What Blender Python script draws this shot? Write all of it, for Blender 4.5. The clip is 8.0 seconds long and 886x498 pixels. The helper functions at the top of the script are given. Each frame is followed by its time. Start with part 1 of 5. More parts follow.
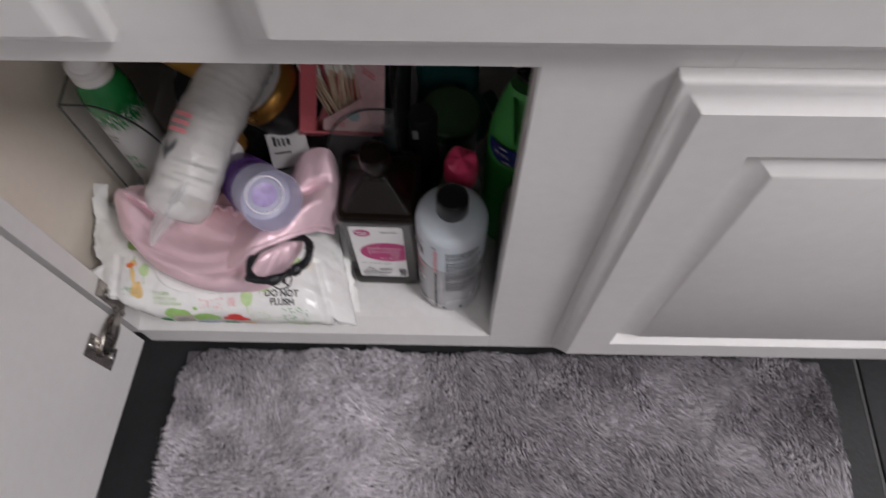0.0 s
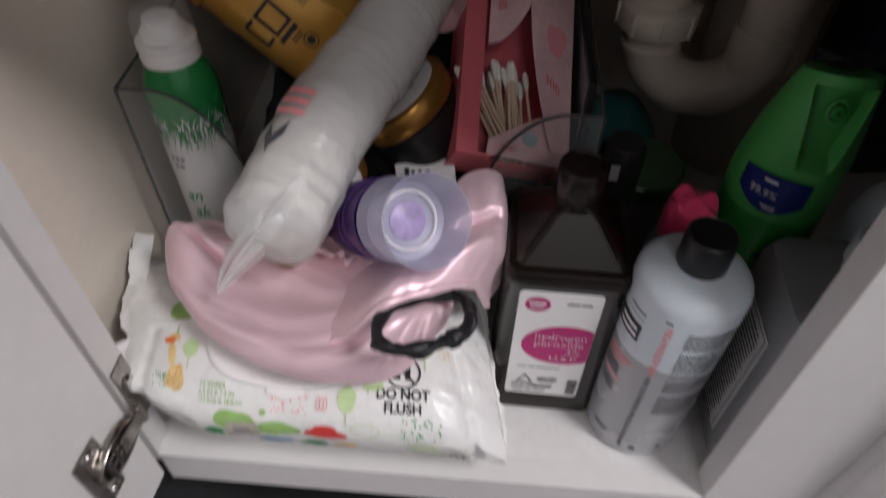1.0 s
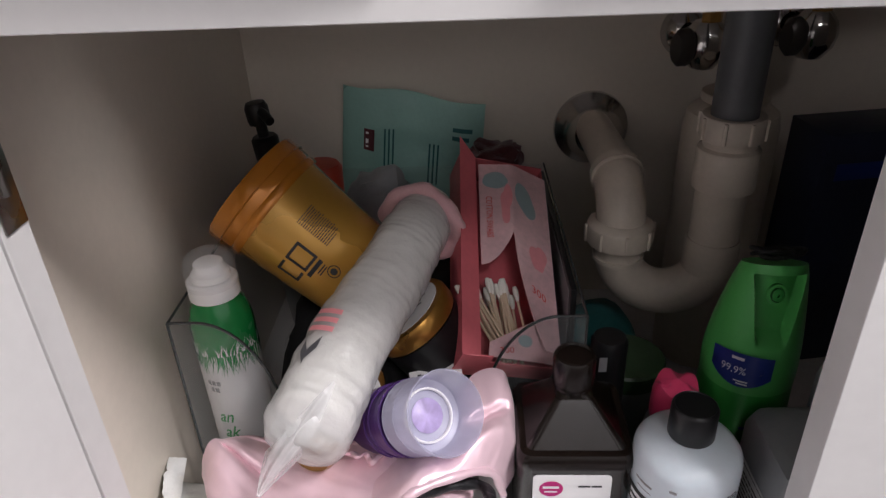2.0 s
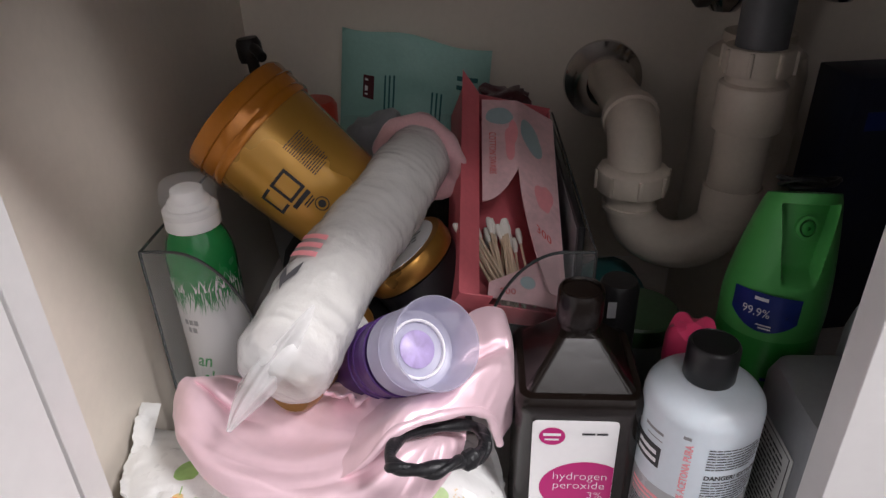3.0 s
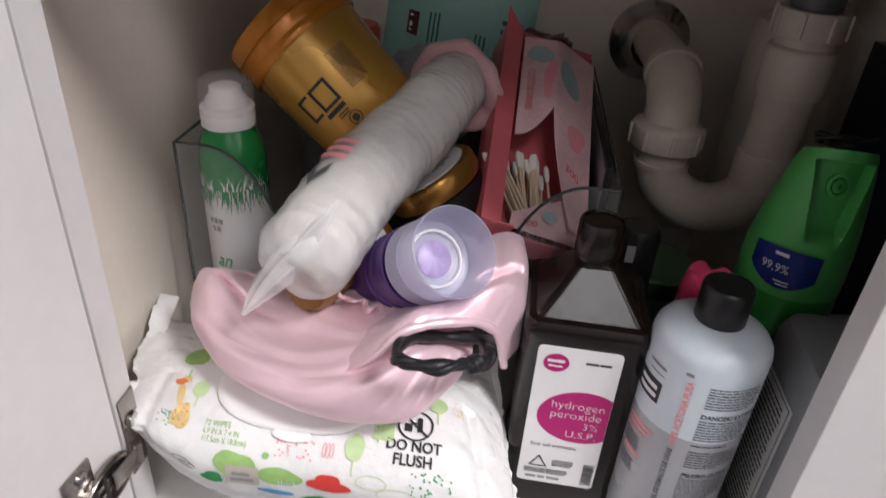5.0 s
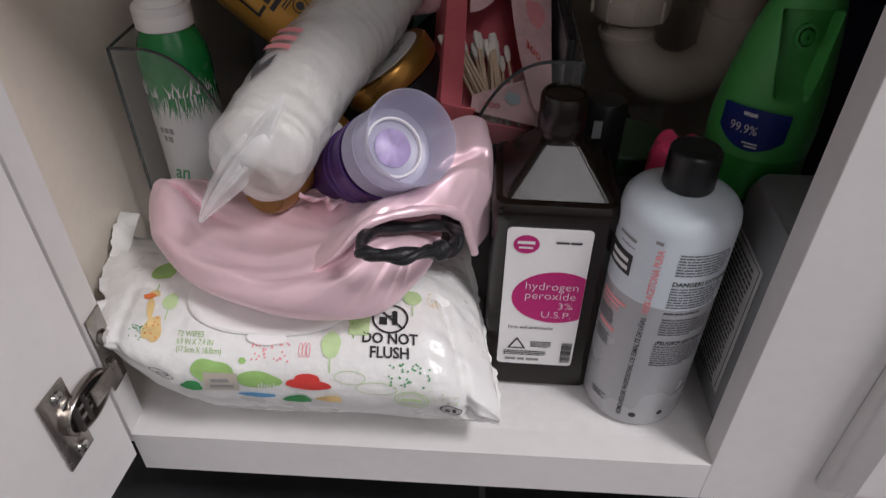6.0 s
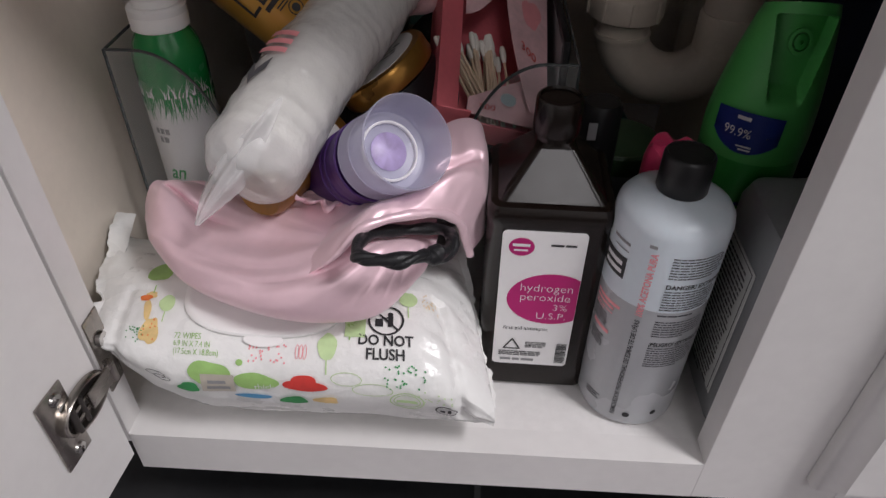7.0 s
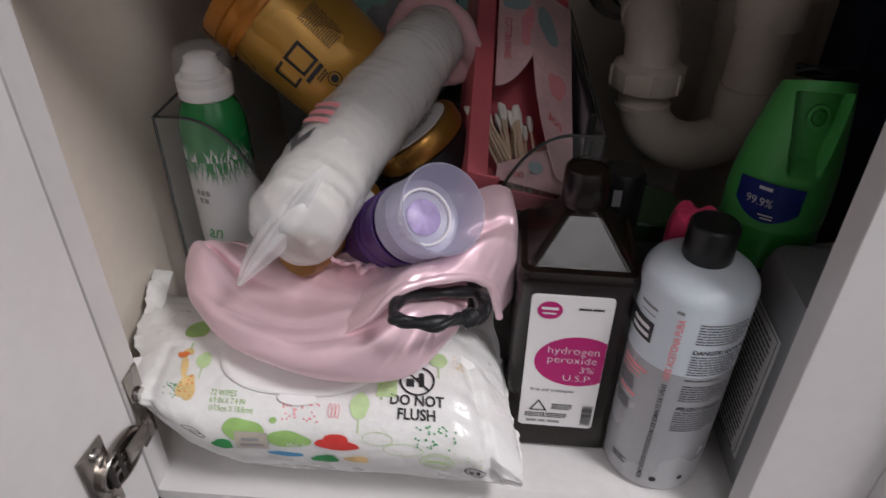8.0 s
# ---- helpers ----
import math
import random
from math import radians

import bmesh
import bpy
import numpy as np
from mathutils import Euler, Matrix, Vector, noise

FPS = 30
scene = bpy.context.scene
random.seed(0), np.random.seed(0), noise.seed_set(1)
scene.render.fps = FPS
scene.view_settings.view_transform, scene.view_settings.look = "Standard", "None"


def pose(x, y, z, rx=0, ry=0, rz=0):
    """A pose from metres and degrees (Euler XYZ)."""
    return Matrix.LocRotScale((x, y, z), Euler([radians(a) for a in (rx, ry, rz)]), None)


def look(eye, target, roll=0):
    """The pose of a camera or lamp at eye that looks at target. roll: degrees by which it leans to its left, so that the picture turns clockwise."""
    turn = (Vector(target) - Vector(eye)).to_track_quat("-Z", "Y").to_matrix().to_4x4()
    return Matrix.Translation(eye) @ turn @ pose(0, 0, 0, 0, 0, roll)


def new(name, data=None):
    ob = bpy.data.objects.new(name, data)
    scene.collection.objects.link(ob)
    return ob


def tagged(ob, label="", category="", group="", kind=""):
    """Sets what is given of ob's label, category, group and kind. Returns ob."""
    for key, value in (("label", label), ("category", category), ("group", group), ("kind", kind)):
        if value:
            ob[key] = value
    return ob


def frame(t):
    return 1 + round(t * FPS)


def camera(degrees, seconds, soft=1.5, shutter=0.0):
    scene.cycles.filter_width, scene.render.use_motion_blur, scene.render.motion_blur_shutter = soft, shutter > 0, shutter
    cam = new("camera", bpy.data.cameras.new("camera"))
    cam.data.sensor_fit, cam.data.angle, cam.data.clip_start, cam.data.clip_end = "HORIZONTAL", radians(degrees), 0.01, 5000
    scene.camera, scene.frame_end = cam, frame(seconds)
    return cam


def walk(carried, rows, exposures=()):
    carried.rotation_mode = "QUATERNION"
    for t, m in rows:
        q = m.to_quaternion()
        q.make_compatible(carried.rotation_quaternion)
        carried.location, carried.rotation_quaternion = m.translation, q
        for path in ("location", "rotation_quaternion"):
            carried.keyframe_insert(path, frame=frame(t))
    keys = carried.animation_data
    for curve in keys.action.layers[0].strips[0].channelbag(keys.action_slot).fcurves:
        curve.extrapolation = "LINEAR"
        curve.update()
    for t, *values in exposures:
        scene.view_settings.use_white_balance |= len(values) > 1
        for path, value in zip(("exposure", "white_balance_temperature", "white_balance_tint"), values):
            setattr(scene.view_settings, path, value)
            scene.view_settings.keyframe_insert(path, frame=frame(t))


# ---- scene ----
cam = camera(66.1, 8.0, soft=1.3, shutter=0.4)
EXPOSURES = [(0, -0.60), (0.6, -0.57), (1.2, -0.30), (2.0, 0.24), (3.4, 0.40), (4.0, 0.68), (4.4, 0.74), (5.0, 0.18), (6.4, -0.36), (8, -0.36)]
PATH = [
    (0, (0.339, -0.223, 0.821), (0.313, 0.614, -0.995), -0.7),
    (0.3, (0.264, -0.257, 0.826), (0.3, 0.784, -0.881), 4.1),
    (0.6, (0.222, -0.232, 0.725), (0.262, 0.906, -0.92), 7.4),
    (0.8, (0.213, -0.214, 0.64), (0.169, 0.964, -0.976), 3.0),
    (1, (0.21, -0.195, 0.575), (0.131, 1.129, -0.922), 1.3),
    (1.2, (0.217, -0.187, 0.576), (0.111, 1.209, -0.852), -0.6),
    (1.5, (0.204, -0.23, 0.609), (0.099, 1.393, -0.555), -0.2),
    (2, (0.202, -0.257, 0.601), (0.131, 1.49, -0.37), -2.4),
    (3.3, (0.209, -0.242, 0.534), (0.118, 1.501, -0.442), -1.2),
    (3.5, (0.211, -0.246, 0.544), (0.16, 1.523, -0.388), -1.1),
    (4, (0.224, -0.277, 0.546), (0.106, 1.547, -0.266), 0.8),
    (4.5, (0.21, -0.272, 0.526), (0.034, 1.5, -0.384), 1.0),
    (5, (0.208, -0.266, 0.512), (0.06, 1.437, -0.526), 4.2),
    (5.2, (0.213, -0.265, 0.511), (0.109, 1.402, -0.589), 4.1),
    (6.3, (0.222, -0.258, 0.495), (0.128, 1.262, -0.8), -0.6),
    (6.5, (0.224, -0.255, 0.496), (0.124, 1.252, -0.815), -1.1),
    (7, (0.22, -0.26, 0.504), (0.153, 1.278, -0.774), 0.9),
    (7.5, (0.219, -0.264, 0.509), (0.164, 1.321, -0.71), 1.7),
    (8, (0.208, -0.268, 0.516), (0.101, 1.363, -0.635), 0.9),
]
walk(cam, [(t, look(eye, target, roll)) for t, eye, target, roll in PATH], EXPOSURES)

# ---- light ----
world = bpy.data.worlds.new("world")
scene.world = world
world.use_nodes = True
world.node_tree.nodes["Background"].inputs[0].default_value = (0.9, 0.95, 1.0, 1)
world.node_tree.nodes["Background"].inputs[1].default_value = 0.05


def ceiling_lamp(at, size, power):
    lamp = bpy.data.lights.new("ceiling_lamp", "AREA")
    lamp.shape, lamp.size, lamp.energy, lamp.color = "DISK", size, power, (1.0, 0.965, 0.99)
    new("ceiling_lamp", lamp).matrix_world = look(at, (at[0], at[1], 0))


ceiling_lamp((1.60, -0.85, 2.38), 0.6, 62.0)
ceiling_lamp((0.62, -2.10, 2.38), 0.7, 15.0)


# ---- materials ----
def mat(name, color, rough=0.5, metal=0.0, vary=0.12, scale=14.0, fine=220.0, bump=0.08, transmission=0.0, alpha=1.0,
        coat=0.0, sheen=0.0, ior=1.45, island=0.0, rand=0.0, sss=0.0, glow=None):
    m = bpy.data.materials.new(name)
    m.use_nodes = True
    nt = m.node_tree
    b = nt.nodes["Principled BSDF"]
    tc = nt.nodes.new("ShaderNodeTexCoord")
    n1 = nt.nodes.new("ShaderNodeTexNoise")
    n1.inputs["Scale"].default_value, n1.inputs["Detail"].default_value = scale, 4
    n2 = nt.nodes.new("ShaderNodeTexNoise")
    n2.inputs["Scale"].default_value, n2.inputs["Detail"].default_value = fine, 3
    for n in (n1, n2):
        nt.links.new(tc.outputs["Object"], n.inputs["Vector"])
    ramp = nt.nodes.new("ShaderNodeMapRange")
    ramp.inputs[1].default_value, ramp.inputs[2].default_value = 0.3, 0.7
    ramp.inputs[3].default_value, ramp.inputs[4].default_value = 1 - vary, 1 + vary * 0.6
    nt.links.new(n1.outputs["Fac"], ramp.inputs[0])
    last = ramp.outputs[0]
    r2 = nt.nodes.new("ShaderNodeMapRange")
    r2.inputs[1].default_value, r2.inputs[2].default_value = 0.3, 0.7
    r2.inputs[3].default_value, r2.inputs[4].default_value = 1 - vary * 0.4, 1 + vary * 0.3
    nt.links.new(n2.outputs["Fac"], r2.inputs[0])
    mul = nt.nodes.new("ShaderNodeMath")
    mul.operation = "MULTIPLY"
    nt.links.new(last, mul.inputs[0])
    nt.links.new(r2.outputs[0], mul.inputs[1])
    last = mul.outputs[0]
    if island or rand:
        src = nt.nodes.new("ShaderNodeNewGeometry").outputs["Random Per Island"] if island else nt.nodes.new("ShaderNodeObjectInfo").outputs["Random"]
        amount = island or rand
        r3 = nt.nodes.new("ShaderNodeMapRange")
        r3.inputs[3].default_value, r3.inputs[4].default_value = 1 - amount, 1 + amount
        nt.links.new(src, r3.inputs[0])
        mul2 = nt.nodes.new("ShaderNodeMath")
        mul2.operation = "MULTIPLY"
        nt.links.new(last, mul2.inputs[0])
        nt.links.new(r3.outputs[0], mul2.inputs[1])
        last = mul2.outputs[0]
    hue = nt.nodes.new("ShaderNodeVectorMath")
    hue.operation = "SCALE"
    hue.inputs[0].default_value = color
    nt.links.new(last, hue.inputs["Scale"])
    nt.links.new(hue.outputs[0], b.inputs["Base Color"])
    rr = nt.nodes.new("ShaderNodeMapRange")
    rr.inputs[3].default_value, rr.inputs[4].default_value = max(0.02, rough - 0.08), min(1, rough + 0.1)
    nt.links.new(n1.outputs["Fac"], rr.inputs[0])
    nt.links.new(rr.outputs[0], b.inputs["Roughness"])
    b.inputs["Metallic"].default_value = metal
    b.inputs["Transmission Weight"].default_value = transmission
    b.inputs["Alpha"].default_value = alpha
    b.inputs["Coat Weight"].default_value = coat
    b.inputs["Coat Roughness"].default_value = 0.12
    b.inputs["Sheen Weight"].default_value = sheen
    b.inputs["IOR"].default_value = ior
    if sss:
        b.inputs["Subsurface Weight"].default_value = sss
        b.inputs["Subsurface Radius"].default_value = (0.01, 0.008, 0.008)
    if bump:
        bp = nt.nodes.new("ShaderNodeBump")
        bp.inputs["Strength"].default_value, bp.inputs["Distance"].default_value = bump, 0.002
        mix = nt.nodes.new("ShaderNodeMath")
        mix.operation = "ADD"
        nt.links.new(n1.outputs["Fac"], mix.inputs[0])
        nt.links.new(n2.outputs["Fac"], mix.inputs[1])
        nt.links.new(mix.outputs[0], bp.inputs["Height"])
        nt.links.new(bp.outputs[0], b.inputs["Normal"])
    if glow:
        b.inputs["Emission Color"].default_value, b.inputs["Emission Strength"].default_value = (*glow[:3], 1), glow[3]
    return m


PAINT = mat("white_paint", (0.75, 0.735, 0.725), 0.42, vary=0.05, scale=6, fine=90, bump=0.05)
MELAMINE = mat("melamine", (0.82, 0.742, 0.645), 0.45, vary=0.05, scale=5, fine=140, bump=0.04)
SHELF = mat("shelf_board", (0.78, 0.765, 0.755), 0.42, vary=0.08, scale=14, fine=160, bump=0.05)
WALL = mat("wall_paint", (0.55, 0.54, 0.54), 0.7, vary=0.06, scale=3, fine=120, bump=0.1)
KICK = mat("toe_kick_black", (0.03, 0.03, 0.032), 0.6)
TILE = mat("slate_tile", (0.02, 0.0205, 0.022), 0.45, vary=0.3, scale=9, fine=120, bump=0.2, rand=0.15)
GROUT = mat("grout", (0.11, 0.11, 0.11), 0.9, vary=0.2, bump=0.3)
MATBASE = mat("rug_backing", (0.16, 0.15, 0.16), 0.95, vary=0.25)
PILE = mat("rug_pile", (0.68, 0.645, 0.68), 0.75, vary=0.26, scale=6, fine=40, bump=0, island=0.42, sheen=0.2)
CHROME = mat("chrome", (0.6, 0.58, 0.56), 0.14, 1.0, vary=0.1, bump=0.02)
NICKEL = mat("nickel", (0.4, 0.37, 0.34), 0.26, 1.0, vary=0.15, bump=0.05)
DARKSTEEL = mat("dark_steel", (0.1, 0.09, 0.085), 0.4, 0.8)
PVC = mat("pvc", (0.72, 0.635, 0.54), 0.38, vary=0.08, scale=20, bump=0.04)
PVCGREY = mat("grey_pipe", (0.13, 0.135, 0.145), 0.4, vary=0.12)
BRASS = mat("brass", (0.6, 0.35, 0.12), 0.35, 0.8, vary=0.3)
FILM = mat("wipes_film", (0.86, 0.86, 0.845), 0.27, vary=0.03, scale=32, fine=120, bump=0.38)
LIDWHITE = mat("white_plastic", (0.9, 0.89, 0.88), 0.35, vary=0.02, bump=0.02)
SOFTINK = mat("dark_grey_ink", (0.09, 0.09, 0.1), 0.5, vary=0.1, bump=0)
INK = mat("black_ink", (0.025, 0.025, 0.028), 0.5, vary=0.1, bump=0)
GREENINK = mat("green_ink", (0.34, 0.56, 0.18), 0.45, vary=0.15, scale=60, bump=0)
PALEGREEN = mat("pale_green_ink", (0.55, 0.72, 0.38), 0.45, vary=0.12, scale=60, bump=0)
DEEPGREEN = mat("deep_green_ink", (0.05, 0.32, 0.1), 0.45, vary=0.15, scale=60, bump=0)
ORANGEINK = mat("orange_ink", (0.85, 0.22, 0.06), 0.45, vary=0.15, scale=80, bump=0)
YELLOWINK = mat("yellow_ink", (0.85, 0.62, 0.28), 0.45, vary=0.2, scale=80, bump=0)
REDINK = mat("red_ink", (0.72, 0.06, 0.05), 0.45, vary=0.15, bump=0)
PINKINK = mat("pink_ink", (0.9, 0.35, 0.38), 0.45, vary=0.1, bump=0)
BLUEINK = mat("blue_ink", (0.1, 0.35, 0.6), 0.45, vary=0.1, bump=0)
JUGLABEL = mat("grey_label", (0.74, 0.74, 0.72), 0.5, vary=0.06, bump=0)
TAUPE = mat("taupe_ink", (0.48, 0.44, 0.38), 0.5, vary=0.1, bump=0)
GREYINK = mat("grey_ink", (0.28, 0.28, 0.29), 0.5, vary=0.1, bump=0)
SATIN = mat("pink_satin", (0.93, 0.665, 0.735), 0.40, 0.34, vary=0.04, scale=30, fine=160, bump=0.03, sheen=0.15)
TERRY = mat("pink_cloth", (0.78, 0.47, 0.49), 0.8, vary=0.1, fine=500, bump=0.25, sheen=0.4)
STRAP = mat("black_elastic", (0.014, 0.014, 0.016), 0.38, vary=0.2, fine=600, bump=0.25)
BROWN = mat("brown_bottle", (0.009, 0.0055, 0.004), 0.22, vary=0.15, scale=20, fine=160, bump=0.05)
BROWNCAP = mat("brown_cap", (0.010, 0.006, 0.0045), 0.24, vary=0.1, bump=0.03)
PAPER = mat("label_paper", (0.86, 0.85, 0.85), 0.4, vary=0.03, bump=0.02)
MAGENTA = mat("magenta_ink", (0.5, 0.015, 0.17), 0.4, vary=0.05, bump=0)
HDPE = mat("clear_bottle", (0.68, 0.745, 0.80), 0.3, vary=0.04, bump=0.03, sss=0.3)
LIQUID = mat("bottle_with_liquid", (0.46, 0.47, 0.49), 0.26, vary=0.04, bump=0.03, sss=0.2)
BLACKCAP = mat("black_cap", (0.012, 0.012, 0.013), 0.32, vary=0.2, fine=300, bump=0.05)
GREYJUG = mat("grey_jug", (0.3, 0.31, 0.32), 0.35, vary=0.08, bump=0.04)
LIME = mat("green_plastic", (0.085, 0.43, 0.10), 0.36, vary=0.06, bump=0.04)
LIMEDEEP = mat("green_wrap", (0.035, 0.3, 0.05), 0.3, vary=0.1, bump=0.02)
NAVY = mat("navy_ink", (0.012, 0.03, 0.2), 0.35, vary=0.1, bump=0)
WHITEINK = mat("white_ink", (0.82, 0.82, 0.84), 0.45, vary=0.02, bump=0)
HOTPINK = mat("hot_pink_plastic", (0.85, 0.07, 0.19), 0.3, vary=0.05, bump=0.03)
ACRYLIC = mat("clear_acrylic", (0.7, 0.74, 0.74), 0.06, vary=0.01, bump=0, alpha=0.055)
EDGESHADE = mat("acrylic_edge_shade", (0.05, 0.055, 0.055), 0.12, vary=0.1, bump=0)
CANGREEN = mat("can_green", (0.015, 0.24, 0.06), 0.25, vary=0.08, bump=0.02, coat=0.4)
CANWHITE = mat("can_white", (0.74, 0.73, 0.74), 0.3, vary=0.03, bump=0.02, coat=0.3)
CLEARCAP = mat("clear_cap", (0.85, 0.86, 0.87), 0.08, vary=0.01, bump=0, alpha=0.13)
GOLD = mat("gold_jar", (0.58, 0.31, 0.055), 0.26, 0.4, vary=0.04, scale=9, bump=0.015, coat=0.4)
AMBER = mat("amber_plastic", (0.22, 0.10, 0.02), 0.3, vary=0.15, scale=20, bump=0.03)
GOLDCAP = mat("gold_cap", (0.42, 0.21, 0.045), 0.28, 0.7, vary=0.12, bump=0.02)
GOLDLID = mat("gold_lid", (0.62, 0.22, 0.018), 0.2, 0.35, vary=0.1, bump=0.02, coat=0.6)
COTTON = mat("cotton", (0.86, 0.82, 0.755), 0.95, vary=0.06, scale=60, fine=700, bump=0.35, rand=0.04)
BAG = mat("clear_bag", (0.9, 0.9, 0.895), 0.2, vary=0.02, scale=55, fine=140, bump=0.6, alpha=0.50)
FILMTAIL = mat("bag_film", (0.86, 0.86, 0.86), 0.16, vary=0.02, scale=90, bump=0.3, alpha=0.34)
LILAC = mat("lilac_plastic", (0.70, 0.69, 0.86), 0.30, vary=0.03, bump=0.02, alpha=0.46)
LILACRING = mat("lilac_ring", (0.95, 0.93, 0.93), 0.4, vary=0.02, bump=0)
PURPLE = mat("purple_plastic", (0.075, 0.03, 0.16), 0.28, vary=0.1, bump=0.03)
PALEVIOLET = mat("pale_violet_plastic", (0.44, 0.35, 0.60), 0.35, vary=0.25, scale=90, bump=0.02)
PINKBOX = mat("pink_card", (0.75, 0.17, 0.2), 0.45, vary=0.08, bump=0.03)
PALEPINK = mat("pale_pink_print", (0.8, 0.52, 0.54), 0.4, vary=0.18, scale=26, bump=0.03)
BLUEGREY = mat("blue_grey_print", (0.36, 0.46, 0.48), 0.45, vary=0.1, bump=0)
STICK = mat("swab_stick", (0.72, 0.55, 0.4), 0.7, vary=0.1, bump=0.05)
MINT = mat("mint_pouch", (0.32, 0.56, 0.5), 0.4, vary=0.08, scale=12, bump=0.15)
BLACKBAG = mat("black_fabric", (0.012, 0.012, 0.013), 0.8, vary=0.3, bump=0.3)
MAROON = mat("maroon_velvet", (0.1, 0.02, 0.025), 0.85, vary=0.3, bump=0.4, sheen=0.4)
REDCAP = mat("red_plastic", (0.55, 0.07, 0.04), 0.3, vary=0.1, bump=0.02)
TEAL = mat("teal_plastic", (0.02, 0.13, 0.13), 0.4, vary=0.2, bump=0.05)
NAVYBOX = mat("navy_carton", (0.02, 0.026, 0.06), 0.5, vary=0.2, bump=0.05)
OLIVE = mat("olive_lid", (0.035, 0.08, 0.035), 0.4, vary=0.2, bump=0.05)


# ---- building helpers ----
def thing(name, label, category, m=None, group="", kind=""):
    e = new(name)
    e.empty_display_size = 0.02
    if m is not None:
        e.matrix_world = m
    return tagged(e, label, category, group, kind)


def part(name, bm, material, parent, label="", m=None, flat=False):
    bmesh.ops.recalc_face_normals(bm, faces=bm.faces)
    if not flat:
        for f in bm.faces:
            f.smooth = True
        for e in bm.edges:
            if len(e.link_faces) == 2 and e.calc_face_angle(0) > radians(38):
                e.smooth = False
    me = bpy.data.meshes.new(name)
    bm.to_mesh(me)
    bm.free()
    me.materials.append(material)
    ob = new(name, me)
    ob.parent = parent
    if m is not None:
        ob.matrix_basis = m
    if label:
        ob["label"] = label
    return ob


def lathe(profile, n=36, sx=1.0, sy=1.0):
    bm = bmesh.new()
    rings = []
    for r, z in profile:
        if r < 1e-6:
            rings.append([bm.verts.new((0, 0, z))])
        else:
            rings.append([bm.verts.new((r * sx * math.cos(2 * math.pi * i / n), r * sy * math.sin(2 * math.pi * i / n), z)) for i in range(n)])
    for a, b in zip(rings, rings[1:]):
        for i in range(n):
            j = (i + 1) % n
            if len(a) == 1 and len(b) > 1:
                bm.faces.new((a[0], b[i], b[j]))
            elif len(b) == 1 and len(a) > 1:
                bm.faces.new((a[i], a[j], b[0]))
            elif len(a) > 1:
                bm.faces.new((a[i], a[j], b[j], b[i]))
    return bm


def rbox(x0, x1, y0, y1, z0, z1, bevel=0.0015, seg=2):
    bm = bmesh.new()
    bmesh.ops.create_cube(bm, size=1, matrix=Matrix.LocRotScale(((x0 + x1) / 2, (y0 + y1) / 2, (z0 + z1) / 2), None, (x1 - x0, y1 - y0, z1 - z0)))
    if bevel:
        bmesh.ops.bevel(bm, geom=bm.edges[:], offset=bevel, segments=seg, profile=0.5, affect="EDGES")
    return bm


def catmull(pts, n):
    """n + 1 points along a smooth curve through pts."""
    p = [Vector(q) for q in pts]
    p = [2 * p[0] - p[1]] + p + [2 * p[-1] - p[-2]]
    out = []
    for i in range(n + 1):
        s = i / n * (len(p) - 3)
        k = min(int(s), len(p) - 4)
        f = s - k
        a, b, c, d = p[k:k + 4]
        out.append(0.5 * ((2 * b) + (c - a) * f + (2 * a - 5 * b + 4 * c - d) * f * f + (3 * b - a - 3 * c + d) * f ** 3))
    return out


def tube(points, radius, n=20, closed=False, caps=True, flat=1.0):
    """A tube along points; radius is a number or a function of 0..1."""
    bm = bmesh.new()
    pts = [Vector(p) for p in points]
    k = len(pts)
    rings = []
    up = None
    for i, p in enumerate(pts):
        a, b = (pts[(i - 1) % k], pts[(i + 1) % k]) if closed else (pts[max(i - 1, 0)], pts[min(i + 1, k - 1)])
        d = (b - a).normalized()
        if up is None:
            up = d.orthogonal().normalized()
        up = (up - d * up.dot(d)).normalized()
        side = d.cross(up)
        r = radius(i / (k - 1)) if callable(radius) else radius
        rings.append([bm.verts.new(p + (up * math.cos(2 * math.pi * j / n) * flat + side * math.sin(2 * math.pi * j / n)) * r) for j in range(n)])
    pairs = list(zip(rings, rings[1:])) + ([(rings[-1], rings[0])] if closed else [])
    for a, b in pairs:
        for j in range(n):
            bm.faces.new((a[j], a[(j + 1) % n], b[(j + 1) % n], b[j]))
    if caps and not closed:
        bm.faces.new(rings[0][::-1])
        bm.faces.new(rings[-1])
    return bm


def sheet(f, nu, nv):
    """A grid of f(u, v), u and v from 0 to 1."""
    bm = bmesh.new()
    g = [[bm.verts.new(f(i / nu, j / nv)) for j in range(nv + 1)] for i in range(nu + 1)]
    for i in range(nu):
        for j in range(nv):
            bm.faces.new((g[i][j], g[i + 1][j], g[i + 1][j + 1], g[i][j + 1]))
    return bm


